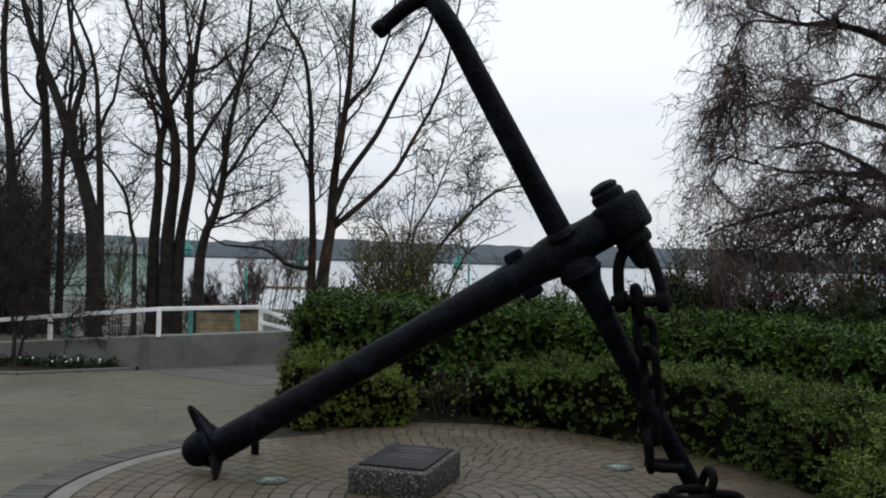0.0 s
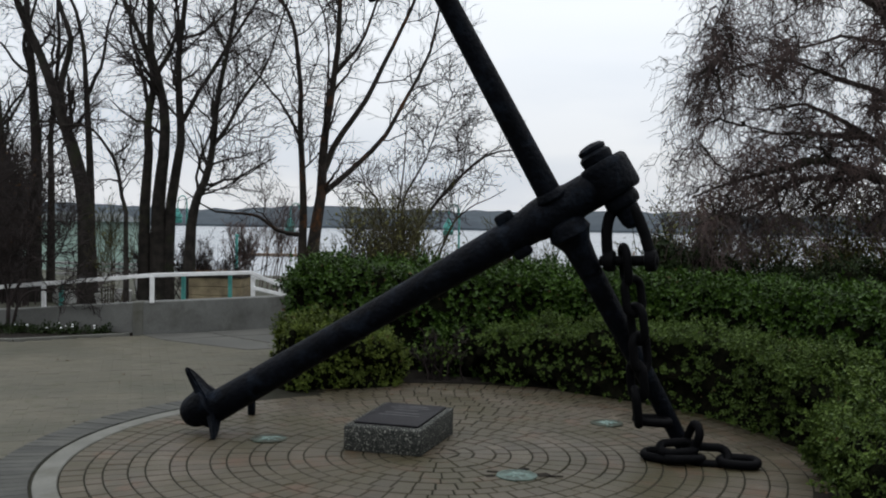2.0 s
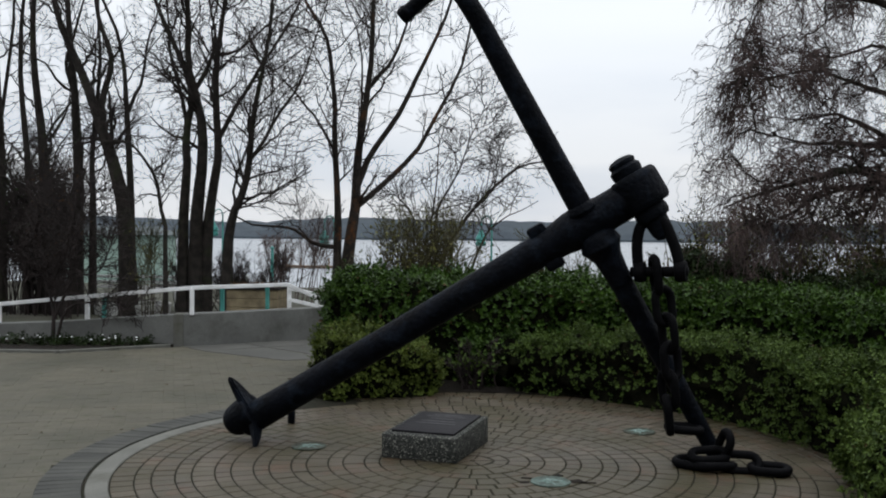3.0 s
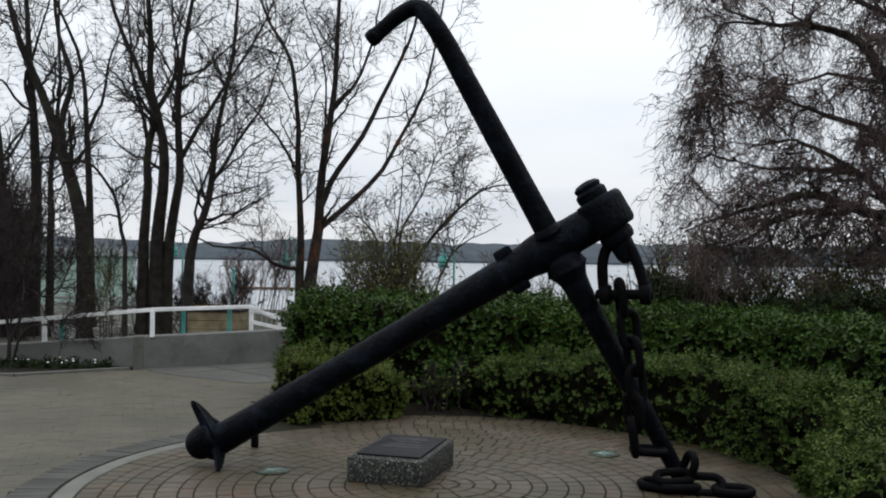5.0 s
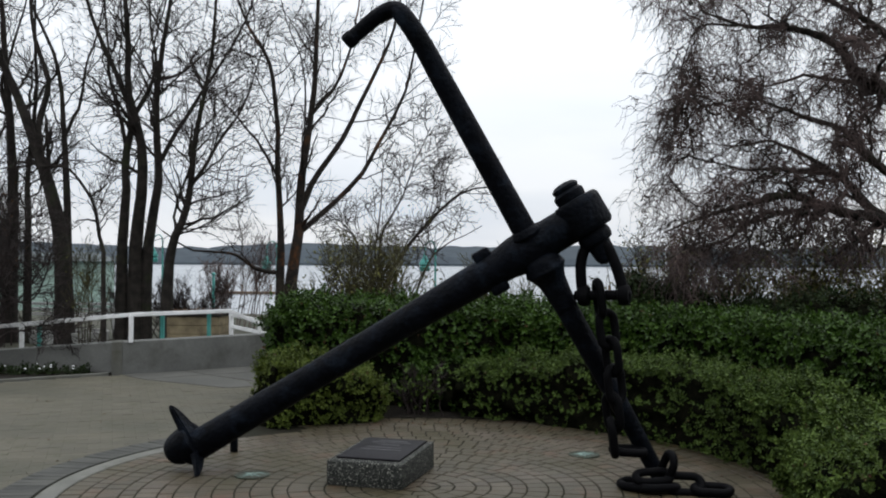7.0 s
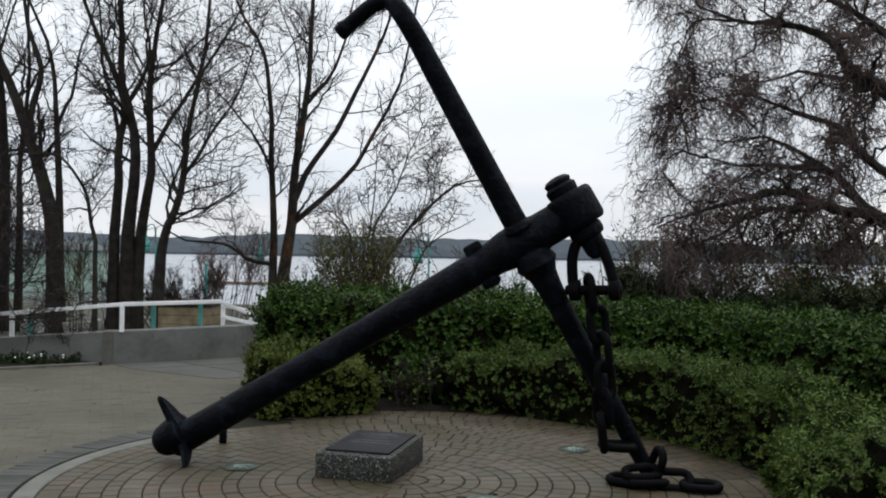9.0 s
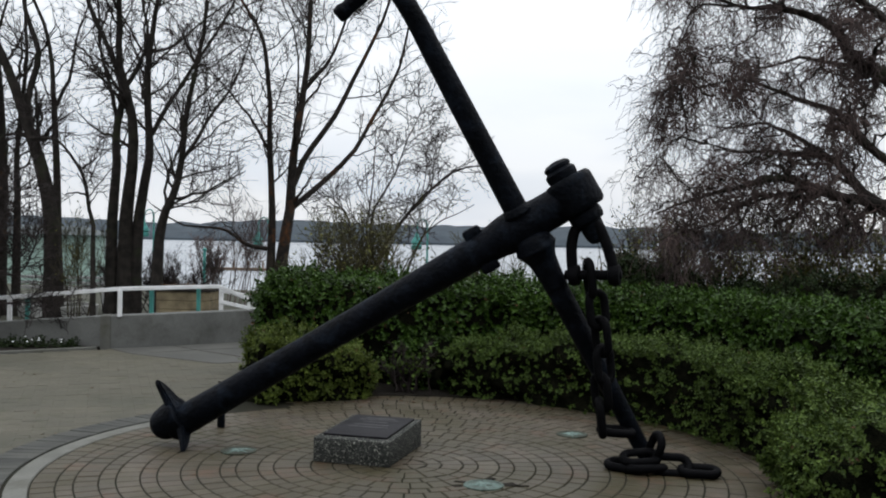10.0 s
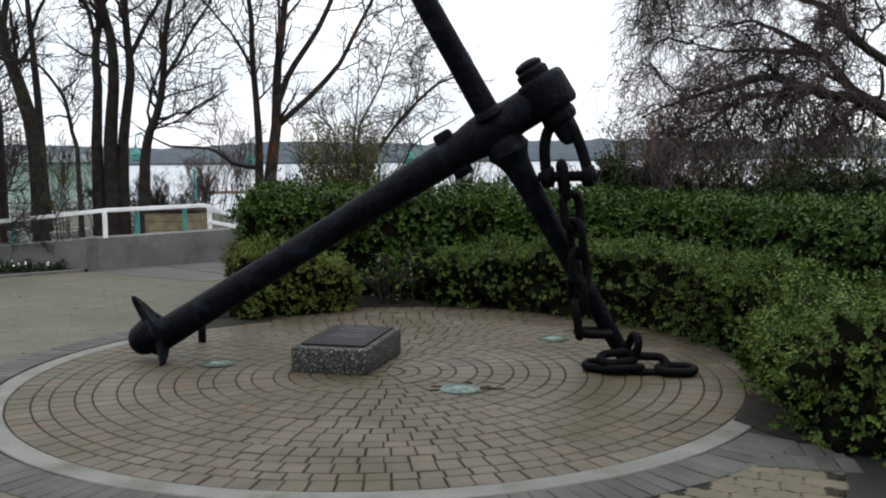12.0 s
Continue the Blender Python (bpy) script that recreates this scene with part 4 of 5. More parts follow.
def bare_tree(label, depth, limbs, seed, gens, bark, twig, foot=True, sway=0.3, name="tree", group="bare waterfront trees", taper=0.76, tips=()):
    """A leafless tree: main limbs as (radius, (x, z) points) at one depth, then generations of finer branches."""
    rng = np.random.default_rng(seed)
    t = thing(name, label, "tree", group=group)
    kp = 16
    P, R = [], []
    for r, pts in [*limbs, *tips]:
        s = rng.uniform(-sway, sway)
        q = []
        for j, (x, z) in enumerate(pts):
            q.append((x, depth + s * j / len(pts), z))
        if foot and q[0][2] < 0.35:
            q[0] = (q[0][0], q[0][1], float(ground_height(q[0][0], q[0][1])) - 0.1)
        elif P:
            old = np.concatenate(P)
            near = old[np.argmin(np.linalg.norm(old - np.array(q[0]), axis=1))]
            q[0] = tuple(near)
        line = smooth_path(q, kp)
        line[1:] += np.cumsum(rng.normal(0, 0.012, (kp - 1, 3)), axis=0)
        P.append(line)
        tt = np.linspace(0, 1, kp)
        rad = r * (1 - taper * tt ** 0.8)
        if foot and q[0][2] < 0.2:
            rad = rad * (1 + 0.30 * np.exp(-tt * 10))
        R.append(rad)
    P, R = np.array(P), np.array(R)
    v, q = tubes(P, R, 10)
    quick_mesh("trunk", v, q, bark, t)
    vs, qs, off = [], [], 0
    for gi, g in enumerate(gens):
        sides = 5 if gi == 0 else 3
        P, R = branch_out(P, R, rng=rng, **g)
        v, q = tubes(P, R, sides)
        if gi == 0:
            tagged(quick_mesh("branchwork", v, q, bark, t), kind="stuff")
            continue
        vs.append(v)
        qs.append(q + off)
        off += len(v)
    quick_mesh("crown", np.vstack(vs), np.vstack(qs), twig, t)
    return t


def upright(n1, n2, n3, l1=1.7, l2=0.9, l3=0.40):
    return [dict(per=n1, s_range=(0.25, 1.0), length=l1, angle=48, up=0.18, bend=0.08, ratio=0.45, tip=0.008, k=9, wob=0.05),
            dict(per=n2, s_range=(0.15, 1.0), length=l2, angle=60, up=0.0, bend=0.03, ratio=0.55, tip=0.0055, k=6, wob=0.06),
            dict(per=n3, s_range=(0.2, 1.0), length=l3, angle=52, up=0.04, bend=0.04, ratio=0.6, tip=0.0040, k=5, wob=0.08)]


bare_tree("tall bare tree with several dark trunks behind the terrace wall", 12.5, [
    (0.165, [(-10.3, 0), (-10.3, 2.26), (-10.37, 3.71), (-10.48, 5.43), (-10.62, 6.75), (-10.77, 8.4)]),
    (0.085, [(-9.89, 0), (-9.89, 2.39), (-9.92, 3.44), (-9.85, 4.43), (-9.78, 5.55), (-9.86, 6.61), (-9.89, 8.4)]),
    (0.055, [(-10.42, 4.63), (-10.54, 5.56), (-10.34, 6.22), (-10.07, 7.01), (-9.78, 8.4)])], 31, upright(8, 6, 5), M_BARK, M_TWIG)
bare_tree("bare tree with several dark trunks at the edge of the grove", 12.5, [
    (0.17, [(-10.95, 0), (-11.0, 2.2), (-11.15, 4.0), (-11.3, 6.0), (-11.2, 8.6)]),
    (0.11, [(-11.45, 0), (-11.5, 3.0), (-11.75, 6.0), (-11.6, 8.6)]),
    (0.13, [(-12.1, 0), (-12.1, 3.0), (-12.3, 6.0), (-12.2, 8.6)]),
    (0.08, [(-12.5, 0), (-12.4, 3.0), (-12.0, 6.0), (-11.8, 8.6)])], 30, upright(7, 6, 5), M_BARK, M_TWIG)
bare_tree("leaning bare tree with forked dark trunk behind the terrace wall", 12.3, [
    (0.190, [(-8.95, 0), (-8.98, 2.0), (-9.2, 3.1), (-9.48, 3.95), (-9.87, 5.06), (-10.29, 5.91), (-10.54, 6.57), (-10.9, 8.0)]),
    (0.095, [(-9.51, 3.82), (-9.59, 4.6), (-9.37, 5.64), (-9.68, 6.56), (-9.76, 7.35), (-9.82, 8.4)]),
    (0.095, [(-8.82, 0), (-8.88, 2.26), (-8.94, 3.69), (-9.02, 4.6), (-9.09, 5.25), (-9.24, 6.16), (-9.76, 7.22), (-10.11, 8.4)]),
    (0.045, [(-8.98, 4.6), (-8.68, 5.18), (-8.59, 5.83), (-8.33, 6.67), (-8.01, 8.4)]),
    (0.051, [(-9.34, 3.62), (-9.31, 4.21), (-9.37, 4.63)])], 32, upright(7, 6, 5), M_BARK, M_TWIG)
bare_tree("slender arching bare tree behind the terrace wall", 11.5, [
    (0.052, [(-7.71, 0), (-7.71, 1.74), (-7.78, 2.24), (-7.88, 2.92), (-8.18, 3.36), (-8.51, 3.61), (-9.03, 3.64)]),
    (0.028, [(-7.84, 2.52), (-8.11, 2.56), (-8.4, 2.5)]),
    (0.025, [(-7.92, 2.98), (-7.73, 3.23), (-7.54, 3.48)])], 33, upright(6, 5, 4, 0.8, 0.5, 0.3), M_BARK, M_TWIG, taper=0.6)
bare_tree("tall bare tree with twin dark trunks behind the handrail", 12.5, [
    (0.125, [(-7.75, 0), (-7.75, 2.01), (-7.67, 3.18), (-7.67, 3.97), (-7.52, 4.75), (-7.73, 5.47), (-8.08, 6.26), (-8.43, 7.18), (-8.71, 8.4)]),
    (0.050, [(-7.72, 4.16), (-7.86, 4.95), (-8.11, 5.74), (-8.15, 6.52), (-8.22, 7.38), (-8.27, 8.4)]),
    (0.160, [(-7.44, 0), (-7.44, 2.01), (-7.32, 3.05), (-7.28, 4.1), (-7.42, 4.75), (-7.6, 5.47), (-7.61, 6.39), (-7.69, 7.37), (-7.74, 8.4)]),
    (0.060, [(-7.42, 4.88), (-7.2, 5.53), (-7.1, 6.18), (-7.18, 6.97), (-7.27, 8.4)])], 34, upright(9, 7, 5), M_BARK, M_TWIG)
bare_tree("tall bare tree forking widely behind the handrail", 12.6, [
    (0.125, [(-7.28, 0), (-7.23, 2.01), (-7.01, 3.32), (-7.02, 4.11), (-7.06, 5.09), (-7.0, 5.88), (-6.91, 6.6), (-6.78, 7.38), (-6.68, 8.4)]),
    (0.040, [(-6.97, 5.68), (-6.43, 5.87), (-5.77, 6.39), (-5.24, 6.77)]),
    (0.060, [(-6.99, 3.71), (-6.62, 4.56), (-6.09, 5.41), (-5.63, 6.12), (-5.17, 6.96), (-4.7, 8.4)]),
    (0.035, [(-7.06, 5.22), (-7.24, 6.08), (-7.18, 6.73), (-6.99, 7.39), (-6.82, 8.4)])], 44, upright(9, 7, 5), M_BARK, M_TWIG)
bare_tree("slim bare tree leaning over the handrail", 12.0, [
    (0.120, [(-6.58, 0), (-6.56, 1.63), (-6.43, 2.2), (-6.18, 2.77), (-6.03, 3.53), (-5.94, 4.35), (-5.75, 5.24), (-5.6, 6.2), (-5.5, 8.0)]),
    (0.050, [(-6.01, 3.46), (-5.67, 3.91), (-5.23, 4.6), (-4.91, 5.1), (-4.3, 6.8)]),
    (0.040, [(-6.44, 2.33), (-6.47, 2.83), (-6.19, 3.78), (-6.13, 4.16)]),
    (0.028, [(-6.05, 3.02), (-5.54, 3.09), (-4.89, 3.28)]),
    (0.028, [(-6.44, 2.2), (-5.8, 2.5), (-5.1, 2.9)])], 35, upright(9, 7, 5, 1.3), M_BARK, M_TWIG)
bare_tree("spreading bare tree with russet lichen on its forked trunk", 13.5, [
    (0.155, [(-4.36, 0), (-4.29, 1.27), (-4.14, 2.28), (-4.08, 3.13), (-4.01, 3.85), (-3.87, 4.71), (-3.74, 5.78), (-3.71, 6.86), (-3.68, 8.4)]),
    (0.105, [(-4.53, 0), (-4.53, 1.27), (-4.5, 2.13), (-4.53, 2.92), (-4.6, 4.0), (-4.6, 4.71), (-4.72, 5.79), (-4.84, 6.3), (-5.36, 7.1), (-5.87, 8.4)]),
    (0.085, [(-4.0, 3.06), (-3.79, 3.64), (-3.15, 4.49), (-2.65, 5.49), (-2.23, 6.34), (-1.95, 7.19), (-1.71, 8.4)]),
    (0.075, [(-3.96, 2.35), (-3.49, 2.92), (-2.71, 3.71), (-2.35, 4.42), (-1.86, 5.34), (-1.65, 6.12), (-1.28, 8.4)]),
    (0.050, [(-3.8, 4.85), (-3.3, 5.64), (-2.95, 6.49), (-2.81, 7.13), (-2.64, 8.4)]),
    (0.040, [(-4.59, 3.56), (-5.11, 4.5), (-5.78, 5.22), (-6.23, 5.66)]),
    (0.032, [(-4.16, 4.14), (-4.02, 5.21), (-4.11, 6.29), (-4.48, 7.23), (-4.76, 8.4)]),
    (0.058, [(-4.55, 1.2), (-5.08, 1.62), (-5.6, 1.91), (-6.56, 1.99), (-7.24, 2.4)])], 36, upright(9, 7, 5, 1.4), M_BARK_RED, M_TWIG)
bare_tree("low spreading bare tree with red buds behind the hedge", 11.5, [
    (0.052, [(-2.2, 0), (-1.83, 1.34), (-1.26, 2.24), (-0.49, 3.01), (-0.05, 3.23), (0.4, 3.25)]),
    (0.030, [(-2.09, 0), (-2.09, 1.85), (-2.04, 2.49), (-1.94, 3.39), (-1.92, 3.97)]),
    (0.034, [(-2.0, 0), (-2.0, 1.98), (-1.84, 2.56), (-1.52, 3.14), (-1.27, 3.78), (-0.95, 4.54)]),
    (0.026, [(-2.48, 0), (-2.48, 1.85), (-2.62, 2.26), (-2.88, 2.52), (-3.18, 2.55)]),
    (0.026, [(-1.26, 2.24), (-0.81, 2.88), (-0.69, 3.78)]),
    (0.030, [(-1.5, 0), (-1.1, 1.5), (-0.6, 2.1), (0.1, 2.45)])], 37, upright(9, 7, 4, 0.95, 0.55, 0.3), M_BARK_RED, M_TWIG)
bare_tree("small gnarled bare shrub in the flower bed against the wall", 6.86, [
    (0.036, [(-7.55, 0.0), (-7.50, 0.39), (-7.58, 0.88), (-7.67, 1.41), (-7.64, 1.95), (-7.75, 2.57)]),
    (0.029, [(-7.50, 0.39), (-7.28, 0.89), (-7.14, 1.11), (-6.81, 1.21), (-6.64, 1.62), (-6.55, 2.06)]),
    (0.024, [(-7.50, 0.30), (-7.27, 0.57), (-6.90, 0.70), (-6.48, 0.78), (-6.28, 0.61), (-6.01, 0.75)]),
    (0.024, [(-7.58, 0.88), (-7.29, 1.42), (-7.20, 1.78), (-6.84, 2.14), (-6.80, 2.68)])], 43, upright(13, 8, 5, 0.7, 0.42, 0.22), M_TWIG, M_TWIG, sway=0.1, group="")

WEEPING = [dict(per=11, s_range=(0.12, 1.0), length=0.80, angle=52, up=0.05, bend=-0.12, ratio=0.5, tip=0.010, k=10, wob=0.17),
           dict(per=9, s_range=(0.1, 1.0), length=0.52, angle=62, up=0.0, bend=-0.25, ratio=0.55, tip=0.0055, k=8, wob=0.2),
           dict(per=8, s_range=(0.1, 1.0), length=0.38, angle=60, up=-0.12, bend=-0.50, ratio=0.6, tip=0.0028, k=6, wob=0.2)]
bare_tree("large weeping tree with dense hanging reddish bare twigs", 6.5, [
    (0.200, [(7.38, 0), (7.2, 1.5), (7.0, 3.0), (6.8, 4.4), (6.6, 5.8)]),
    (0.110, [(7.15, 1.7), (5.94, 2.39), (5.46, 2.48), (4.93, 2.63), (4.49, 2.71), (3.95, 2.56), (3.46, 2.45), (2.86, 2.22)]),
    (0.095, [(7.1, 1.9), (5.94, 2.46), (5.65, 2.76), (5.36, 3.06), (4.92, 3.11), (4.54, 3.16), (4.1, 3.13), (3.6, 3.24)]),
    (0.075, [(7.05, 2.6), (5.94, 3.11), (5.6, 3.46), (5.36, 3.66), (4.87, 3.81), (4.53, 3.91), (4.09, 4.07), (3.7, 4.02)]),
    (0.120, [(6.9, 3.7), (5.93, 4.28), (5.6, 4.4), (5.36, 4.86), (4.97, 5.11), (4.48, 5.24), (3.99, 5.3), (3.45, 5.49)]),
    (0.040, [(5.74, 4.34), (5.36, 4.38), (4.87, 4.49), (4.38, 4.36), (3.89, 4.52), (3.4, 4.45)]),
    (0.070, [(6.7, 4.8), (5.93, 5.15), (5.6, 5.4), (5.0, 5.75), (4.3, 5.95), (3.6, 6.0)]),
    (0.045, [(5.36, 3.06), (4.88, 3.36), (4.44, 3.56), (4.0, 3.51), (3.36, 3.62)]),
    (0.034, [(4.93, 2.63), (4.39, 2.4), (3.9, 2.25), (3.36, 2.2)]),
    (0.040, [(4.49, 2.71), (4.2, 2.45), (3.8, 2.15), (3.4, 1.95), (3.05, 1.9)])], 41, WEEPING, M_BARK, M_TWIG_RED, sway=0.9, group="", taper=0.88,
    tips=[
    (0.024, [(3.99, 5.3), (3.45, 5.23), (3.3, 4.99), (3.2, 4.63)]),
    (0.022, [(3.4, 4.45), (3.35, 4.42), (3.25, 4.2), (3.18, 3.9)]),
    (0.022, [(3.6, 3.24), (3.21, 3.31), (3.02, 3.16), (2.85, 2.85)]),
    (0.022, [(3.7, 4.02), (3.4, 3.97), (3.25, 3.8), (3.15, 3.5)]),
    (0.022, [(3.45, 5.49), (3.35, 5.6), (3.25, 5.5), (3.2, 5.2)]),
    (0.024, [(3.6, 6.0), (3.45, 6.05), (3.3, 5.9), (3.2, 5.6)])])


# ---- shrubs behind the hedge ----
def twig_bush(label, x, y, spread, height, stems, seed, mat, leaf=None, leaf_n=0, lean=0.45):
    rng = np.random.default_rng(seed)
    t = thing("bush", label, "bush", group="bushes behind the hedge")
    g = ground_height(x, y)
    k = 7
    tt = np.linspace(0, 1, k)
    base = np.stack([x + rng.normal(0, spread * 0.22, stems), y + rng.normal(0, spread * 0.2, stems), np.full(stems, float(g) - 0.05)], 1)
    tip = base + np.stack([rng.normal(0, spread * lean, stems), rng.normal(0, spread * 0.35, stems), height * rng.uniform(0.65, 1.1, stems)], 1)
    P = base[:, None] * (1 - tt)[None, :, None] + tip[:, None] * tt[None, :, None]
    P[:, :, :2] -= (tip - base)[:, None, :2] * (0.35 * np.sin(tt * math.pi))[None, :, None] * 0.5
    P = P + np.cumsum(rng.normal(0, 0.02, (stems, k, 3)), axis=1)
    R = rng.uniform(0.010, 0.020, stems)[:, None] * (1 - 0.75 * tt)
    v, q = tubes(P, R, 4)
    quick_mesh("stem_clump", v, q, mat, t)
    P2, R2 = branch_out(P, R, 9, (0.3, 1.0), height * 0.28, 40, 0.3, 0.1, 0.6, 0.005, 5, 0.08, rng)
    P3, R3 = branch_out(P2, R2, 5, (0.2, 1.0), height * 0.13, 45, 0.2, 0.1, 0.7, 0.004, 4, 0.08, rng)
    v2, q2 = tubes(P2, R2, 3)
    v3, q3 = tubes(P3, R3, 3)
    quick_mesh("crown", np.vstack([v2, v3]), np.vstack([q2, q3 + len(v2)]), mat, t)
    if leaf is not None:
        tips = P3[:, -1][rng.integers(0, len(P3), leaf_n)] + rng.normal(0, 0.05, (leaf_n, 3))
        ax = rng.normal(0, 1, (leaf_n, 3)) + np.array([0, 0, -0.4])
        ax /= np.linalg.norm(ax, axis=1, keepdims=True)
        wd = np.cross(ax, rng.normal(0, 1, (leaf_n, 3)))
        wd /= np.linalg.norm(wd, axis=1, keepdims=True)
        L = rng.uniform(0.035, 0.075, leaf_n)[:, None]
        v = np.stack([tips, tips + ax * L * 0.5 + wd * L * 0.28, tips + ax * L, tips + ax * L * 0.5 - wd * L * 0.28], 1).reshape(-1, 3)
        quick_mesh("foliage", v, np.arange(4 * leaf_n).reshape(-1, 4), leaf, t, smooth=False)
    return t


twig_bush("bare olive-brown twiggy bush behind the laurel hedge", -1.65, 8.2, 1.0, 2.1, 60, 51, M_TWIG_OLIVE, M_LEAF_OLIVE, 1800)
twig_bush("thin bare bush with sparse buds behind the hedge", 0.3, 8.0, 1.0, 1.7, 26, 52, M_TWIG_OLIVE)
twig_bush("bare brown bush under the weeping tree", 3.3, 7.8, 1.3, 2.1, 44, 53, M_TWIG_OLIVE, M_LEAF_OLIVE, 3200)
twig_bush("bush with yellowing leaves under the weeping tree", 4.9, 7.6, 1.2, 1.95, 28, 54, M_TWIG_OLIVE, M_LEAF_OLIVE, 5200)
twig_bush("bush with yellowing leaves beneath drooping branches", 6.3, 7.0, 1.2, 2.1, 28, 55, M_TWIG_OLIVE, M_LEAF_OLIVE, 6200)
twig_bush("fine pale bare bush near the shore", -6.3, 17.0, 1.2, 2.6, 12, 56, M_TWIG_RED, lean=0.5)
twig_bush("dense bare bush at the foot of the trees", -10.0, 11.4, 0.9, 3.0, 20, 57, M_TWIG, M_LEAF_DRY, 300)
twig_bush("dense dark thicket at the edge of the grove", -11.4, 13.2, 1.2, 3.0, 70, 66, M_TWIG, M_LEAF_DARK, 5000)
twig_bush("dense dark thicket beyond the terrace wall", -12.8, 13.0, 1.3, 3.4, 70, 67, M_TWIG, M_LEAF_DARK, 5000)
twig_bush("tall dark thicket among the trunks", -10.7, 12.1, 0.9, 3.3, 44, 68, M_TWIG, M_LEAF_DARK, 900)
twig_bush("sparse budding bush between the trunks", -8.35, 12.0, 0.4, 2.0, 8, 69, M_TWIG_OLIVE, M_LEAF_OLIVE, 150)
twig_bush("small reddish bush by the shore", -8.3, 21.0, 0.8, 1.7, 26, 58, M_TWIG_RED)
twig_bush("tangled dark bare bush between the trunks", -8.2, 13.9, 0.9, 1.5, 18, 62, M_TWIG)
twig_bush("tangled dark bare bush behind the handrail", -7.1, 13.4, 0.8, 1.3, 30, 63, M_TWIG)
twig_bush("low dark bare bush beside the planter", -6.0, 12.6, 0.7, 1.0, 20, 64, M_TWIG)
twig_bush("tall tangled bare bush at the terrace edge", -11.3, 12.2, 1.0, 2.6, 40, 65, M_TWIG)
hedge("evergreen_shrub", "dark evergreen shrubs growing loose behind the laurel hedge", [(2.15, 6.35), (2.8, 6.3), (3.6, 6.2), (4.8, 5.6), (6.2, 4.6), (7.2, 3.2)], 1.3, [1.62, 1.5, 1.25, 1.36, 1.42, 1.5], 0.06, 1200, M_LEAF_DARK, 17, lump=0.16, round_top=0.5, category="shrub", side_fill=0.8)
hedge("evergreen_shrub", "loose dark evergreen bushes behind the clipped hedge", [(-1.6, 6.6), (0.0, 6.5), (1.6, 6.4)], 1.0, [1.28, 1.2, 1.25], 0.055, 1000, M_LEAF_LAUREL, 19, lump=0.14, round_top=0.4, category="shrub")
hedge("ground_cover", "low leafy plants with small white flowers along the wall", [(-10.5, 6.2), (-8.0, 6.45), (-6.9, 6.6), (-5.75, 6.72)], 0.55, [0.14, 0.14, 0.12, 0.10], 0.05, 900, M_LEAF_DARK, 23, lump=0.03, round_top=0.05, category="plants")
twig_bush("sparse bare twigs in the gap of the low hedge", -0.32, 3.5, 0.4, 0.55, 12, 61, M_TWIG, M_LEAF_BOX, 300)


def flowers():
    rng = np.random.default_rng(5)
    n = 26
    c = np.stack([rng.uniform(-9.5, -5.8, n), rng.uniform(6.1, 6.6, n), rng.uniform(0.12, 0.19, n)], 1)
    v, f = [], []
    for x, y, z in c:
        s = rng.uniform(0.012, 0.022)
        b = len(v)
        v += [(x + s * math.cos(t), y + s * math.sin(t), z - 0.004) for t in np.arange(6) * math.pi / 3] + [(x, y, z + 0.01)]
        f += [(b + i, b + (i + 1) % 6, b + 6) for i in range(6)]
    ob = mesh_object("flowers", v, f, M_WHITE, smooth=False)
    tagged(ob, "scattered small white flowers among the low plants", "flowers", kind="stuff")


flowers()


def fallen_leaves():
    rng = np.random.default_rng(9)
    v, f = [], []
    for _ in range(60):
        a = rng.uniform(-0.3, 2.2)
        r = CR + 0.22 - abs(rng.normal(0, 0.22))
        x, y = CX + r * math.cos(a), CY + r * math.sin(a)
        if rng.random() < 0.25:
            x, y = rng.uniform(-6, -3), rng.uniform(0, 5)
        s, t = rng.uniform(0.015, 0.035), rng.uniform(0, 6.28)
        c, d = math.cos(t) * s, math.sin(t) * s
        b = len(v)
        v += [(x - c, y - d, 0.006), (x - d * 0.5, y + c * 0.5, 0.014), (x + c, y + d, 0.007), (x + d * 0.5, y - c * 0.5, 0.012)]
        f.append((b, b + 1, b + 2, b + 3))
    ob = mesh_object("leaf_litter", v, f, M_LEAF_DRY, smooth=False)
    tagged(ob, "scattered dry brown leaves lying on the paving", "leaves", kind="stuff")


fallen_leaves()
edging = [(-9.0, 5.5), (-6.75, 5.7), (-5.5, 6.78)]
for a, b in zip(edging, edging[1:]):
    e = bar("bed_edging", (a[0], a[1], 0.0), (b[0], b[1], 0.0), 0.09, 0.07, M_CONCRETE_BAND, None)
    tagged(e, "narrow pale concrete edging along the planting bed", "edging", kind="structure")
bed("planting_bed_west", [(-13, 5.2), (-9.0, 5.55), (-6.75, 5.75), (-5.5, 6.84), (-5.5, 6.93), (-7.5, 7.1), (-13, 6.7)], 0.02, M_SOIL, "narrow soil bed at the foot of the wall")


for poly in ([(-5.3, 6.82), (-4.55, 7.44), (-4.0, 6.95), (-4.75, 6.3)], [(-4.53, 7.46), (-3.64, 8.22), (-3.0, 7.7), (-3.98, 6.97)], [(-4.72, 6.28), (-3.97, 6.92), (-2.7, 5.9), (-3.2, 5.5)], [(-3.95, 6.94), (-2.97, 7.68), (-2.5, 7.2), (-2.62, 5.95)]):
    bed("concrete_slab", poly, 0.006, M_SLAB, "grey concrete slab of the path beside the wall")


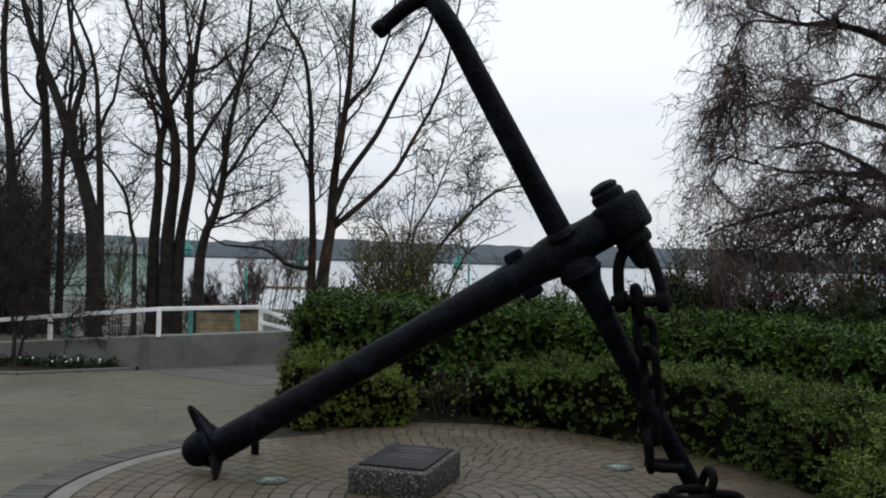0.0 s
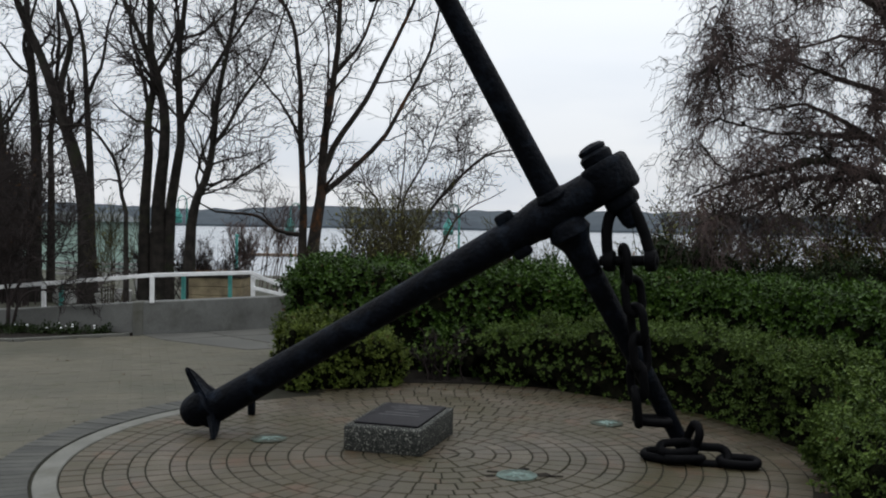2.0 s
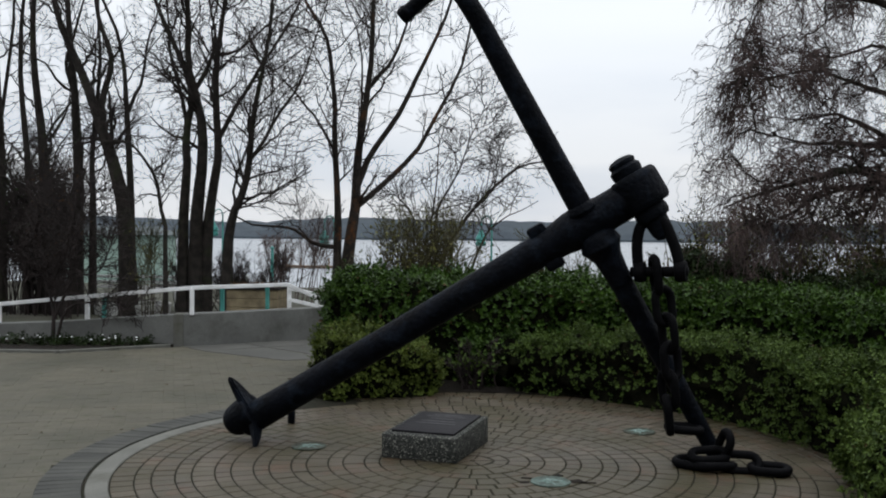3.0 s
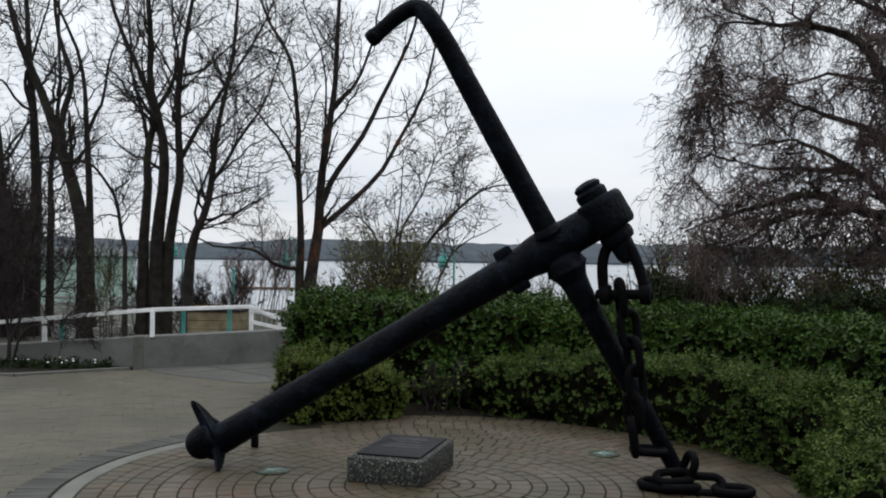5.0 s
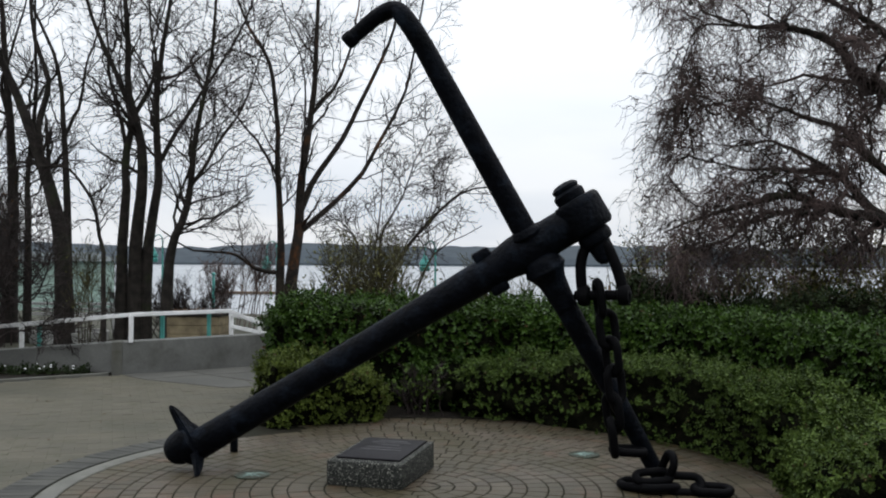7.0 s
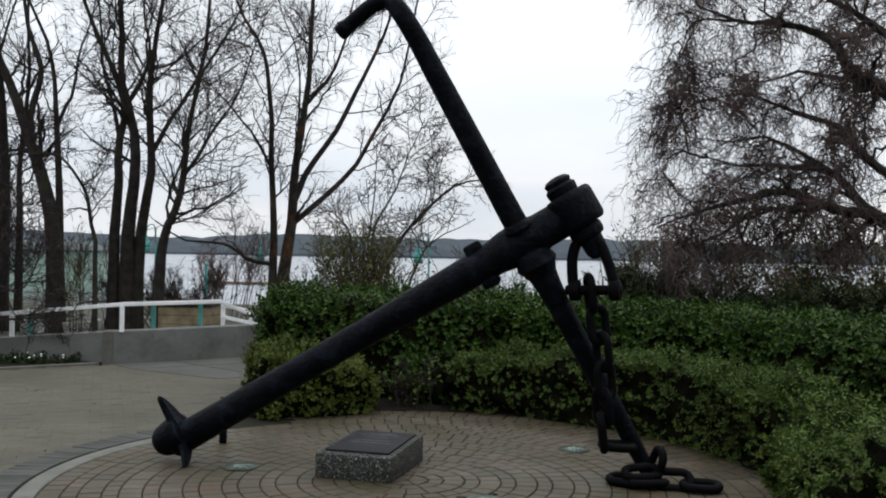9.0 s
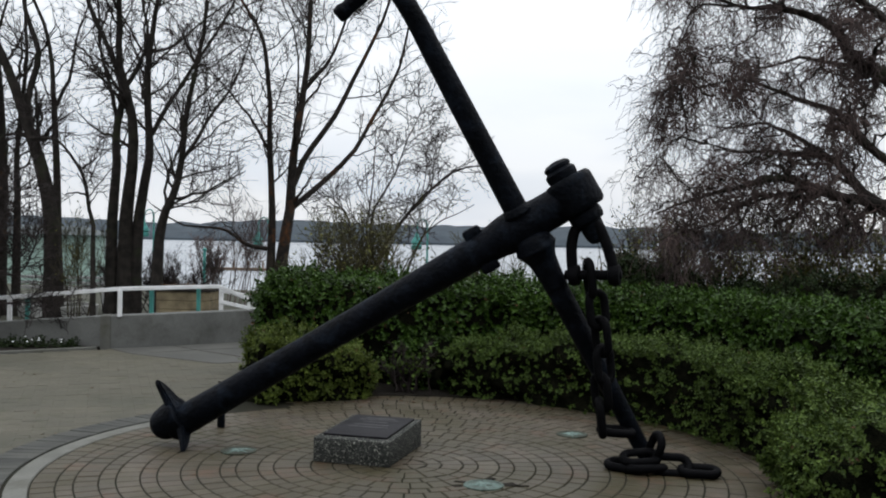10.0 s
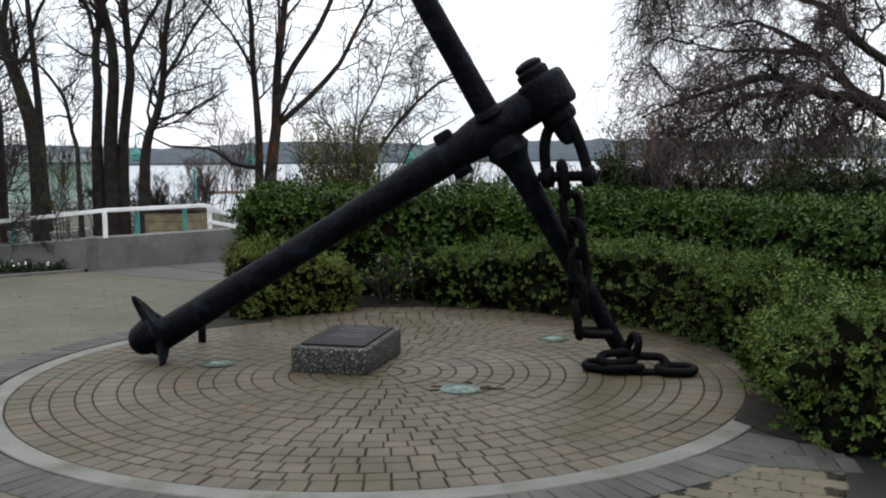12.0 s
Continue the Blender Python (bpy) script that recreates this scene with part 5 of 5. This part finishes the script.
# ---- the shore beyond ----
def gooseneck_lamp(x, y, z, label):
    """A bell lantern hung from the curved top of a teal post; z is the lantern's foot."""
    t = thing("street_lamp", label, "lamp", group="teal lamps on the shore")
    g = min(float(ground_height(x, y)), -1.0) - 0.3
    tube_part("pole", [(x + 0.42, y, g), (x + 0.42, y, z), (x + 0.42, y, z + 0.8), (x + 0.36, y, z + 1.12), (x + 0.2, y, z + 1.2), (x + 0.04, y, z + 1.05), (x, y, z + 0.62)],
              (0.045, 0.04, 0.032, 0.028, 0.025, 0.025, 0.025), M_TEAL, t, 40, 10)
    part("lantern", lathe_bm([(0.16, 0.0), (0.20, 0.03), (0.21, 0.16), (0.15, 0.22), (0.22, 0.26), (0.20, 0.36), (0.10, 0.52), (0.04, 0.66)], pose(x, y, z), 16), M_TEAL, t, smooth=True)


gooseneck_lamp(-9.33, 30.0, 1.36, "teal gooseneck street lamp by the water")
gooseneck_lamp(-2.95, 30.0, 1.40, "teal gooseneck street lamp behind the bushes")
gooseneck_lamp(-23.5, 34.0, 1.9, "teal gooseneck street lamp beyond the trees")
gooseneck_lamp(-15.2, 33.0, 1.7, "teal gooseneck street lamp between trunks")


def thin_pole(x, y, z1, label):
    t = thing("pole", label, "pole")
    g = float(ground_height(x, y)) - 0.2
    tube_part("shaft", [(x, y, g), (x, y, (g + z1) / 2), (x, y, z1)], (0.05, 0.045, 0.04), M_TEAL, t, 6, 10)
    part("cap", lathe_bm([(0.06, 0), (0.07, 0.03), (0.02, 0.08)], pose(x, y, z1), 12), M_TEAL, t)


thin_pole(-8.2, 20.0, 1.35, "slim teal post on the shore walk")
thin_pole(-3.05, 22.0, 1.5, "slim teal post behind the hedge")


def marina_house():
    h = thing("marina_building", "pale green marina building with a low dark roof across the basin", "building")
    x0, x1, y, z0, z1 = -40.0, -31.0, 62.0, -4.3, 1.7
    part("wall", box_bm(x1 - x0, 3.0, z1 - z0, 0.05, pose((x0 + x1) / 2, y + 1.5, (z0 + z1) / 2)), M_PALE_GREEN, h)
    bm = bmesh.new()
    vs = [bm.verts.new(c) for c in ((x0 - 0.5, y - 0.6, z1), (x1 + 0.5, y - 0.6, z1), (x1 + 0.5, y + 3.6, z1), (x0 - 0.5, y + 3.6, z1), (x0 + 1, y + 1.5, z1 + 0.7), (x1 - 1, y + 1.5, z1 + 0.7))]
    for f in ((0, 1, 5, 4), (1, 2, 5), (2, 3, 4, 5), (3, 0, 4), (3, 2, 1, 0)):
        bm.faces.new([vs[i] for i in f])
    part("roof", bm, M_ROOF, h)


marina_house()


def floating_dock(x, y, ln, label):
    d = thing("floating_dock", label, "dock")
    part("deck", box_bm(ln, 2.2, 0.5, 0.05, pose(x, y, -3.85)), M_WOOD, d)
    for i in range(4):
        px = x - ln / 2 + ln * (i + 0.5) / 4
        part("pile", lathe_bm([(0.17, -5.5), (0.17, -2.6), (0.14, -2.3)], pose(px, y + 1.2, 0), 12), M_WOOD, d)


floating_dock(-47.5, 158.0, 10.5, "low floating timber dock out on the water")
floating_dock(30.0, 170.0, 34.0, "long floating timber dock with pilings")


def sailboat(x, y, mast, label):
    b = thing("sailboat", label, "boat", group="moored boats")
    bm = bmesh.new()
    rows = []
    for u in np.linspace(-1, 1, 9):
        wdt = 1.3 * (1 - max(0, u) ** 2.2) * (0.8 + 0.2 * (1 - abs(u)))
        rows.append([bm.verts.new((x + u * 4.0, y + s * wdt, -4.2 + 1.25 * q)) for s, q in ((-1, 0.98), (-0.8, 0.35), (0, 0.0), (0.8, 0.35), (1, 0.98))])
    for a, c in zip(rows, rows[1:]):
        for k in range(4):
            bm.faces.new((a[k], a[k + 1], c[k + 1], c[k]))
        bm.faces.new((a[0], c[0], c[4], a[4]))
    part("hull", bm, M_WHITE, b)
    part("cabin", box_bm(3.0, 1.4, 0.6, 0.15, pose(x - 0.3, y, -2.75)), M_WHITE, b)
    tube_part("mast", [(x + 0.4, y, -3.0), (x + 0.4, y, mast * 0.5), (x + 0.4, y, mast)], (0.09, 0.085, 0.07), M_WHITE, b, 6, 8)


sailboat(22.5, 140.0, 5.6, "white sailboat with a bare mast moored off the shore")
sailboat(29.0, 165.0, 5.0, "white sailboat moored beside the far dock")
sailboat(41.0, 150.0, 4.4, "small white moored sailboat with a bare mast")


# ---- paving pieces ----
def in_bed(x, y):
    """True where the hedges' soil lies."""
    r, a = math.hypot(x - CX, y - CY), math.degrees(math.atan2(y - CY, x - CX))
    if r < CR + 0.2:
        return False
    if x > 2.95 and -1.86 < y < 4:
        return True
    return -28 < a < 124 and y > -1.2 and x > -2.6


def boxes_mesh(name, cx, cy, lx, ly, ang, h, mat, parent, ztop, g=0.0034):
    """Many chamfered pavers joined: centres, sizes, turn."""
    cx, cy, lx, ly, ang, ztop = (np.broadcast_to(np.asarray(a, float), np.shape(cx)) for a in (cx, cy, lx, ly, ang, ztop))
    n = len(cx)
    lay = []
    for ins, z in ((0.0, -h), (0.0, -g), (g, 0.0)):
        for sx, sy in ((-1, -1), (1, -1), (1, 1), (-1, 1)):
            px, py = sx * (lx / 2 - ins), sy * (ly / 2 - ins)
            lay.append(np.stack([cx + px * np.cos(ang) - py * np.sin(ang), cy + px * np.sin(ang) + py * np.cos(ang), ztop + z], 1))
    v = np.stack(lay, 1).reshape(-1, 3)
    f = [(8, 9, 10, 11)] + [(b + i, b + (i + 1) % 4, b + 4 + (i + 1) % 4, b + 4 + i) for b in (0, 4) for i in range(4)]
    q = (np.arange(n)[:, None, None] * 12 + np.array(f)[None]).reshape(-1, 4)
    return quick_mesh(name, v, q, mat, parent, smooth=False)


def wall_side(x, y):
    """Positive in front of the terrace wall and its bed."""
    pts = [(-13, 5.1), (-9.0, 5.45), (-6.7, 5.65), (-5.4, 6.78), (-4.55, 7.45), (-3.62, 8.25), (-2.4, 9.4)]
    return np.interp(x, [p[0] for p in pts], [p[1] for p in pts]) - y


field = thing("path_paving", "tan interlocking concrete pavers round the brick circle", "paving", kind="structure")
ux, uy = np.meshgrid(np.arange(-60, 60), np.arange(-150, 110))
th = radians(24)
bx = (ux * 0.225 + (uy % 2) * 0.1125).ravel()
by = (uy * 0.1125).ravel()
fx, fy = bx * math.cos(th) - by * math.sin(th) - 2.5, bx * math.sin(th) + by * math.cos(th) + 1.0
fr = np.hypot(fx - CX, fy - CY)
ok = (fr > CR + 0.43) & (fx > -12.5) & (fx < 4.2) & (fy > -10.0) & (fy < 9) & (wall_side(fx, fy) > 0.05)
ok &= np.array([not in_bed(a, b) for a, b in zip(fx, fy)])
ok &= ~((fx > -2.45) & (fy > 2.2) & (fx < 7))
ok &= (fx < 2.74 + (fy + 2.28) * 0.306)
fx, fy = fx[ok], fy[ok]
rg = np.random.default_rng(77)
corner = (fx > 0.75) & (fy < -1.6) & (fy > -3.5)
fx, fy = fx[~corner], fy[~corner]
pav = boxes_mesh("pavers", fx, fy, 0.2234, 0.1114, th + rg.normal(0, 0.004, len(fx)), 0.035, M_TAN_PAVER, field, rg.normal(0, 0.0008, len(fx)), 0.0014)
tagged(pav, kind="stuff")
bed("concrete_slab", [(2.87, -2.0), (4.6, -2.0), (4.6, -4.2), (2.17, -4.2)], 0.004, M_SLAB_DARK, "dark damp concrete slab of the path beside the shrub")


def zigzag_paver(lx, ly, amp, gap, h):
    """An interlocking paver whose four sides run in the same zigzag as its neighbours'."""
    wave = (0.0, amp, -amp, amp, -amp, 0.0)
    run = [(k / 5 - 0.5) for k in range(6)]
    ring = [(u * lx, -ly / 2 + w) for u, w in zip(run, wave)][:-1] + [(lx / 2 + w, u * ly) for u, w in zip(run, wave)][:-1]
    ring += [(u * lx, ly / 2 + w) for u, w in zip(run[::-1], wave[::-1])][:-1] + [(-lx / 2 + w, u * ly) for u, w in zip(run[::-1], wave[::-1])][:-1]
    n = len(ring)
    v = []
    for ins, z in ((gap, -h), (gap, -0.004), (gap + 0.004, 0.0)):
        v += [(x * (1 - 2 * ins / lx), y * (1 - 2 * ins / ly), z) for x, y in ring]
    f = [tuple(range(2 * n, 3 * n))] + [(b + i, b + (i + 1) % n, b + n + (i + 1) % n, b + n + i) for b in (0, n) for i in range(n)]
    me = bpy.data.meshes.new("paver")
    me.from_pydata(v, [], f)
    me.materials.append(M_WARM_PAVER)
    return me


bed("corner_bedding", [(0.7, -3.55), (2.35, -3.55), (2.82, -2.03), (2.3, -1.98), (1.6, -2.6), (0.7, -3.0)], -0.006, M_JOINT, "dark sand between the corner pavers")
corner_field = thing("corner_paving", "warm tan zigzag interlocking pavers at the corner of the path", "paving", kind="structure")
zig = zigzag_paver(0.215, 0.125, 0.010, 0.003, 0.035)
turn_z = radians(-18.4)
for i in range(-12, 13):
    for j in range(-14, 14):
        px, py = 0.1075 + i * 0.215 + 0.1075 * (j % 2), j * 0.125
        x, y = 1.9 + px * math.cos(turn_z) - py * math.sin(turn_z), -2.6 + px * math.sin(turn_z) + py * math.cos(turn_z)
        if math.hypot(x - CX, y - CY) < CR + 0.44 or not (0.7 < x < 2.71 + (y + 2.28) * 0.306) or not (-3.5 < y < -1.98):
            continue
        ob = new("paver", zig)
        ob.parent = corner_field
        ob.matrix_world = pose(x, y, rg.normal(0.003, 0.0012), 0, 0, math.degrees(turn_z) + rg.normal(0, 0.3))

dark = thing("border_paving", "charcoal paver border laid radially outside the concrete edge", "paving", kind="structure")
cc, ss, aa, ll, ww = [], [], [], [], []
for ring_r, ln in ((CR + 0.178 + 0.155, 0.30),):
    nb = int(2 * math.pi * ring_r / 0.108)
    for i in range(nb):
        a = 2 * math.pi * i / nb
        x, y = CX + ring_r * math.cos(a), CY + ring_r * math.sin(a)
        deg = math.degrees(a) % 360
        if in_bed(x, y) or deg < 138 or deg > 327:
            continue
        cc.append(x)
        ss.append(y)
        aa.append(a)
        ll.append(ln)
        ww.append(0.102)
for i in range(10):
    cc.append(2.41 + 0.106 * (i % 5))
    ss.append(-2.09 - 0.02 * (i % 5) + 0.246 * (i // 5))
    aa.append(radians(84))
    ll.append(0.24)
    ww.append(0.101)
rg = np.random.default_rng(78)
pb = boxes_mesh("pavers", np.array(cc), np.array(ss), np.array(ll), np.array(ww), np.array(aa) + rg.normal(0, 0.01, len(cc)), 0.035, M_DARK_PAVER, dark, rg.normal(0, 0.0014, len(cc)) + 0.008)
tagged(pb, kind="stuff")

# rings of brick, long and short in turn; the nearest ones singly, the rest as one mesh
rings, r_out, long_one = [], CR, True
while r_out > 0.12:
    wd = 0.165 if long_one else 0.117
    rings.append((max(r_out - wd, 0.02), r_out))
    r_out -= wd
    long_one = not long_one
rings = [(CR, CR + 0.117), (CR + 0.117, CR + 0.282), (CR + 0.282, CR + 0.40), (CR + 0.40, CR + 0.565)] + rings
rg = np.random.default_rng(79)
joined_v, joined_q, singles = [], [], 0
for ri, (r0, r1) in enumerate(rings):
    g = 0.0056
    nb = max(5, int(round(2 * math.pi * (r0 + r1) / 2 / 0.142)))
    step = 2 * math.pi / nb
    turn = rg.uniform(0, step)
    me = wedge_mesh("brick", r0 + g, r1 - g, step - 2 * g / ((r0 + r1) / 2), 0.04, M_BRICK, 0.0045)
    co = np.array([v.co for v in me.vertices])
    fc = [tuple(p.vertices) for p in me.polygons]
    for i in range(nb):
        a = turn + i * step + rg.normal(0, 0.0009)
        rm = (r0 + r1) / 2
        x, y = CX + rm * math.cos(a), CY + rm * math.sin(a)
        deg = (math.degrees(a) + 180) % 360 - 180
        if ri < 4 and not (-14 < deg < 121):
            continue
        dz = min(max(rg.normal(0, 0.0014), -0.0028), 0.0028)
        if y < -1.62 and singles < 300:
            ob = new("brick", me)
            ob.parent = plaza
            ob.matrix_world = Matrix.Translation((CX, CY, dz)) @ Matrix.Rotation(a, 4, "Z")
            singles += 1
        else:
            c, s = math.cos(a), math.sin(a)
            vv = np.stack([CX + co[:, 0] * c - co[:, 1] * s, CY + co[:, 0] * s + co[:, 1] * c, co[:, 2] + dz], 1)
            b = len(joined_v) * 12
            joined_v.append(vv)
            joined_q += [tuple(b + k for k in f) for f in fc]
rest = quick_mesh("bricks", np.vstack(joined_v), joined_q, M_BRICK_REST, plaza, smooth=False)
tagged(rest, kind="stuff")
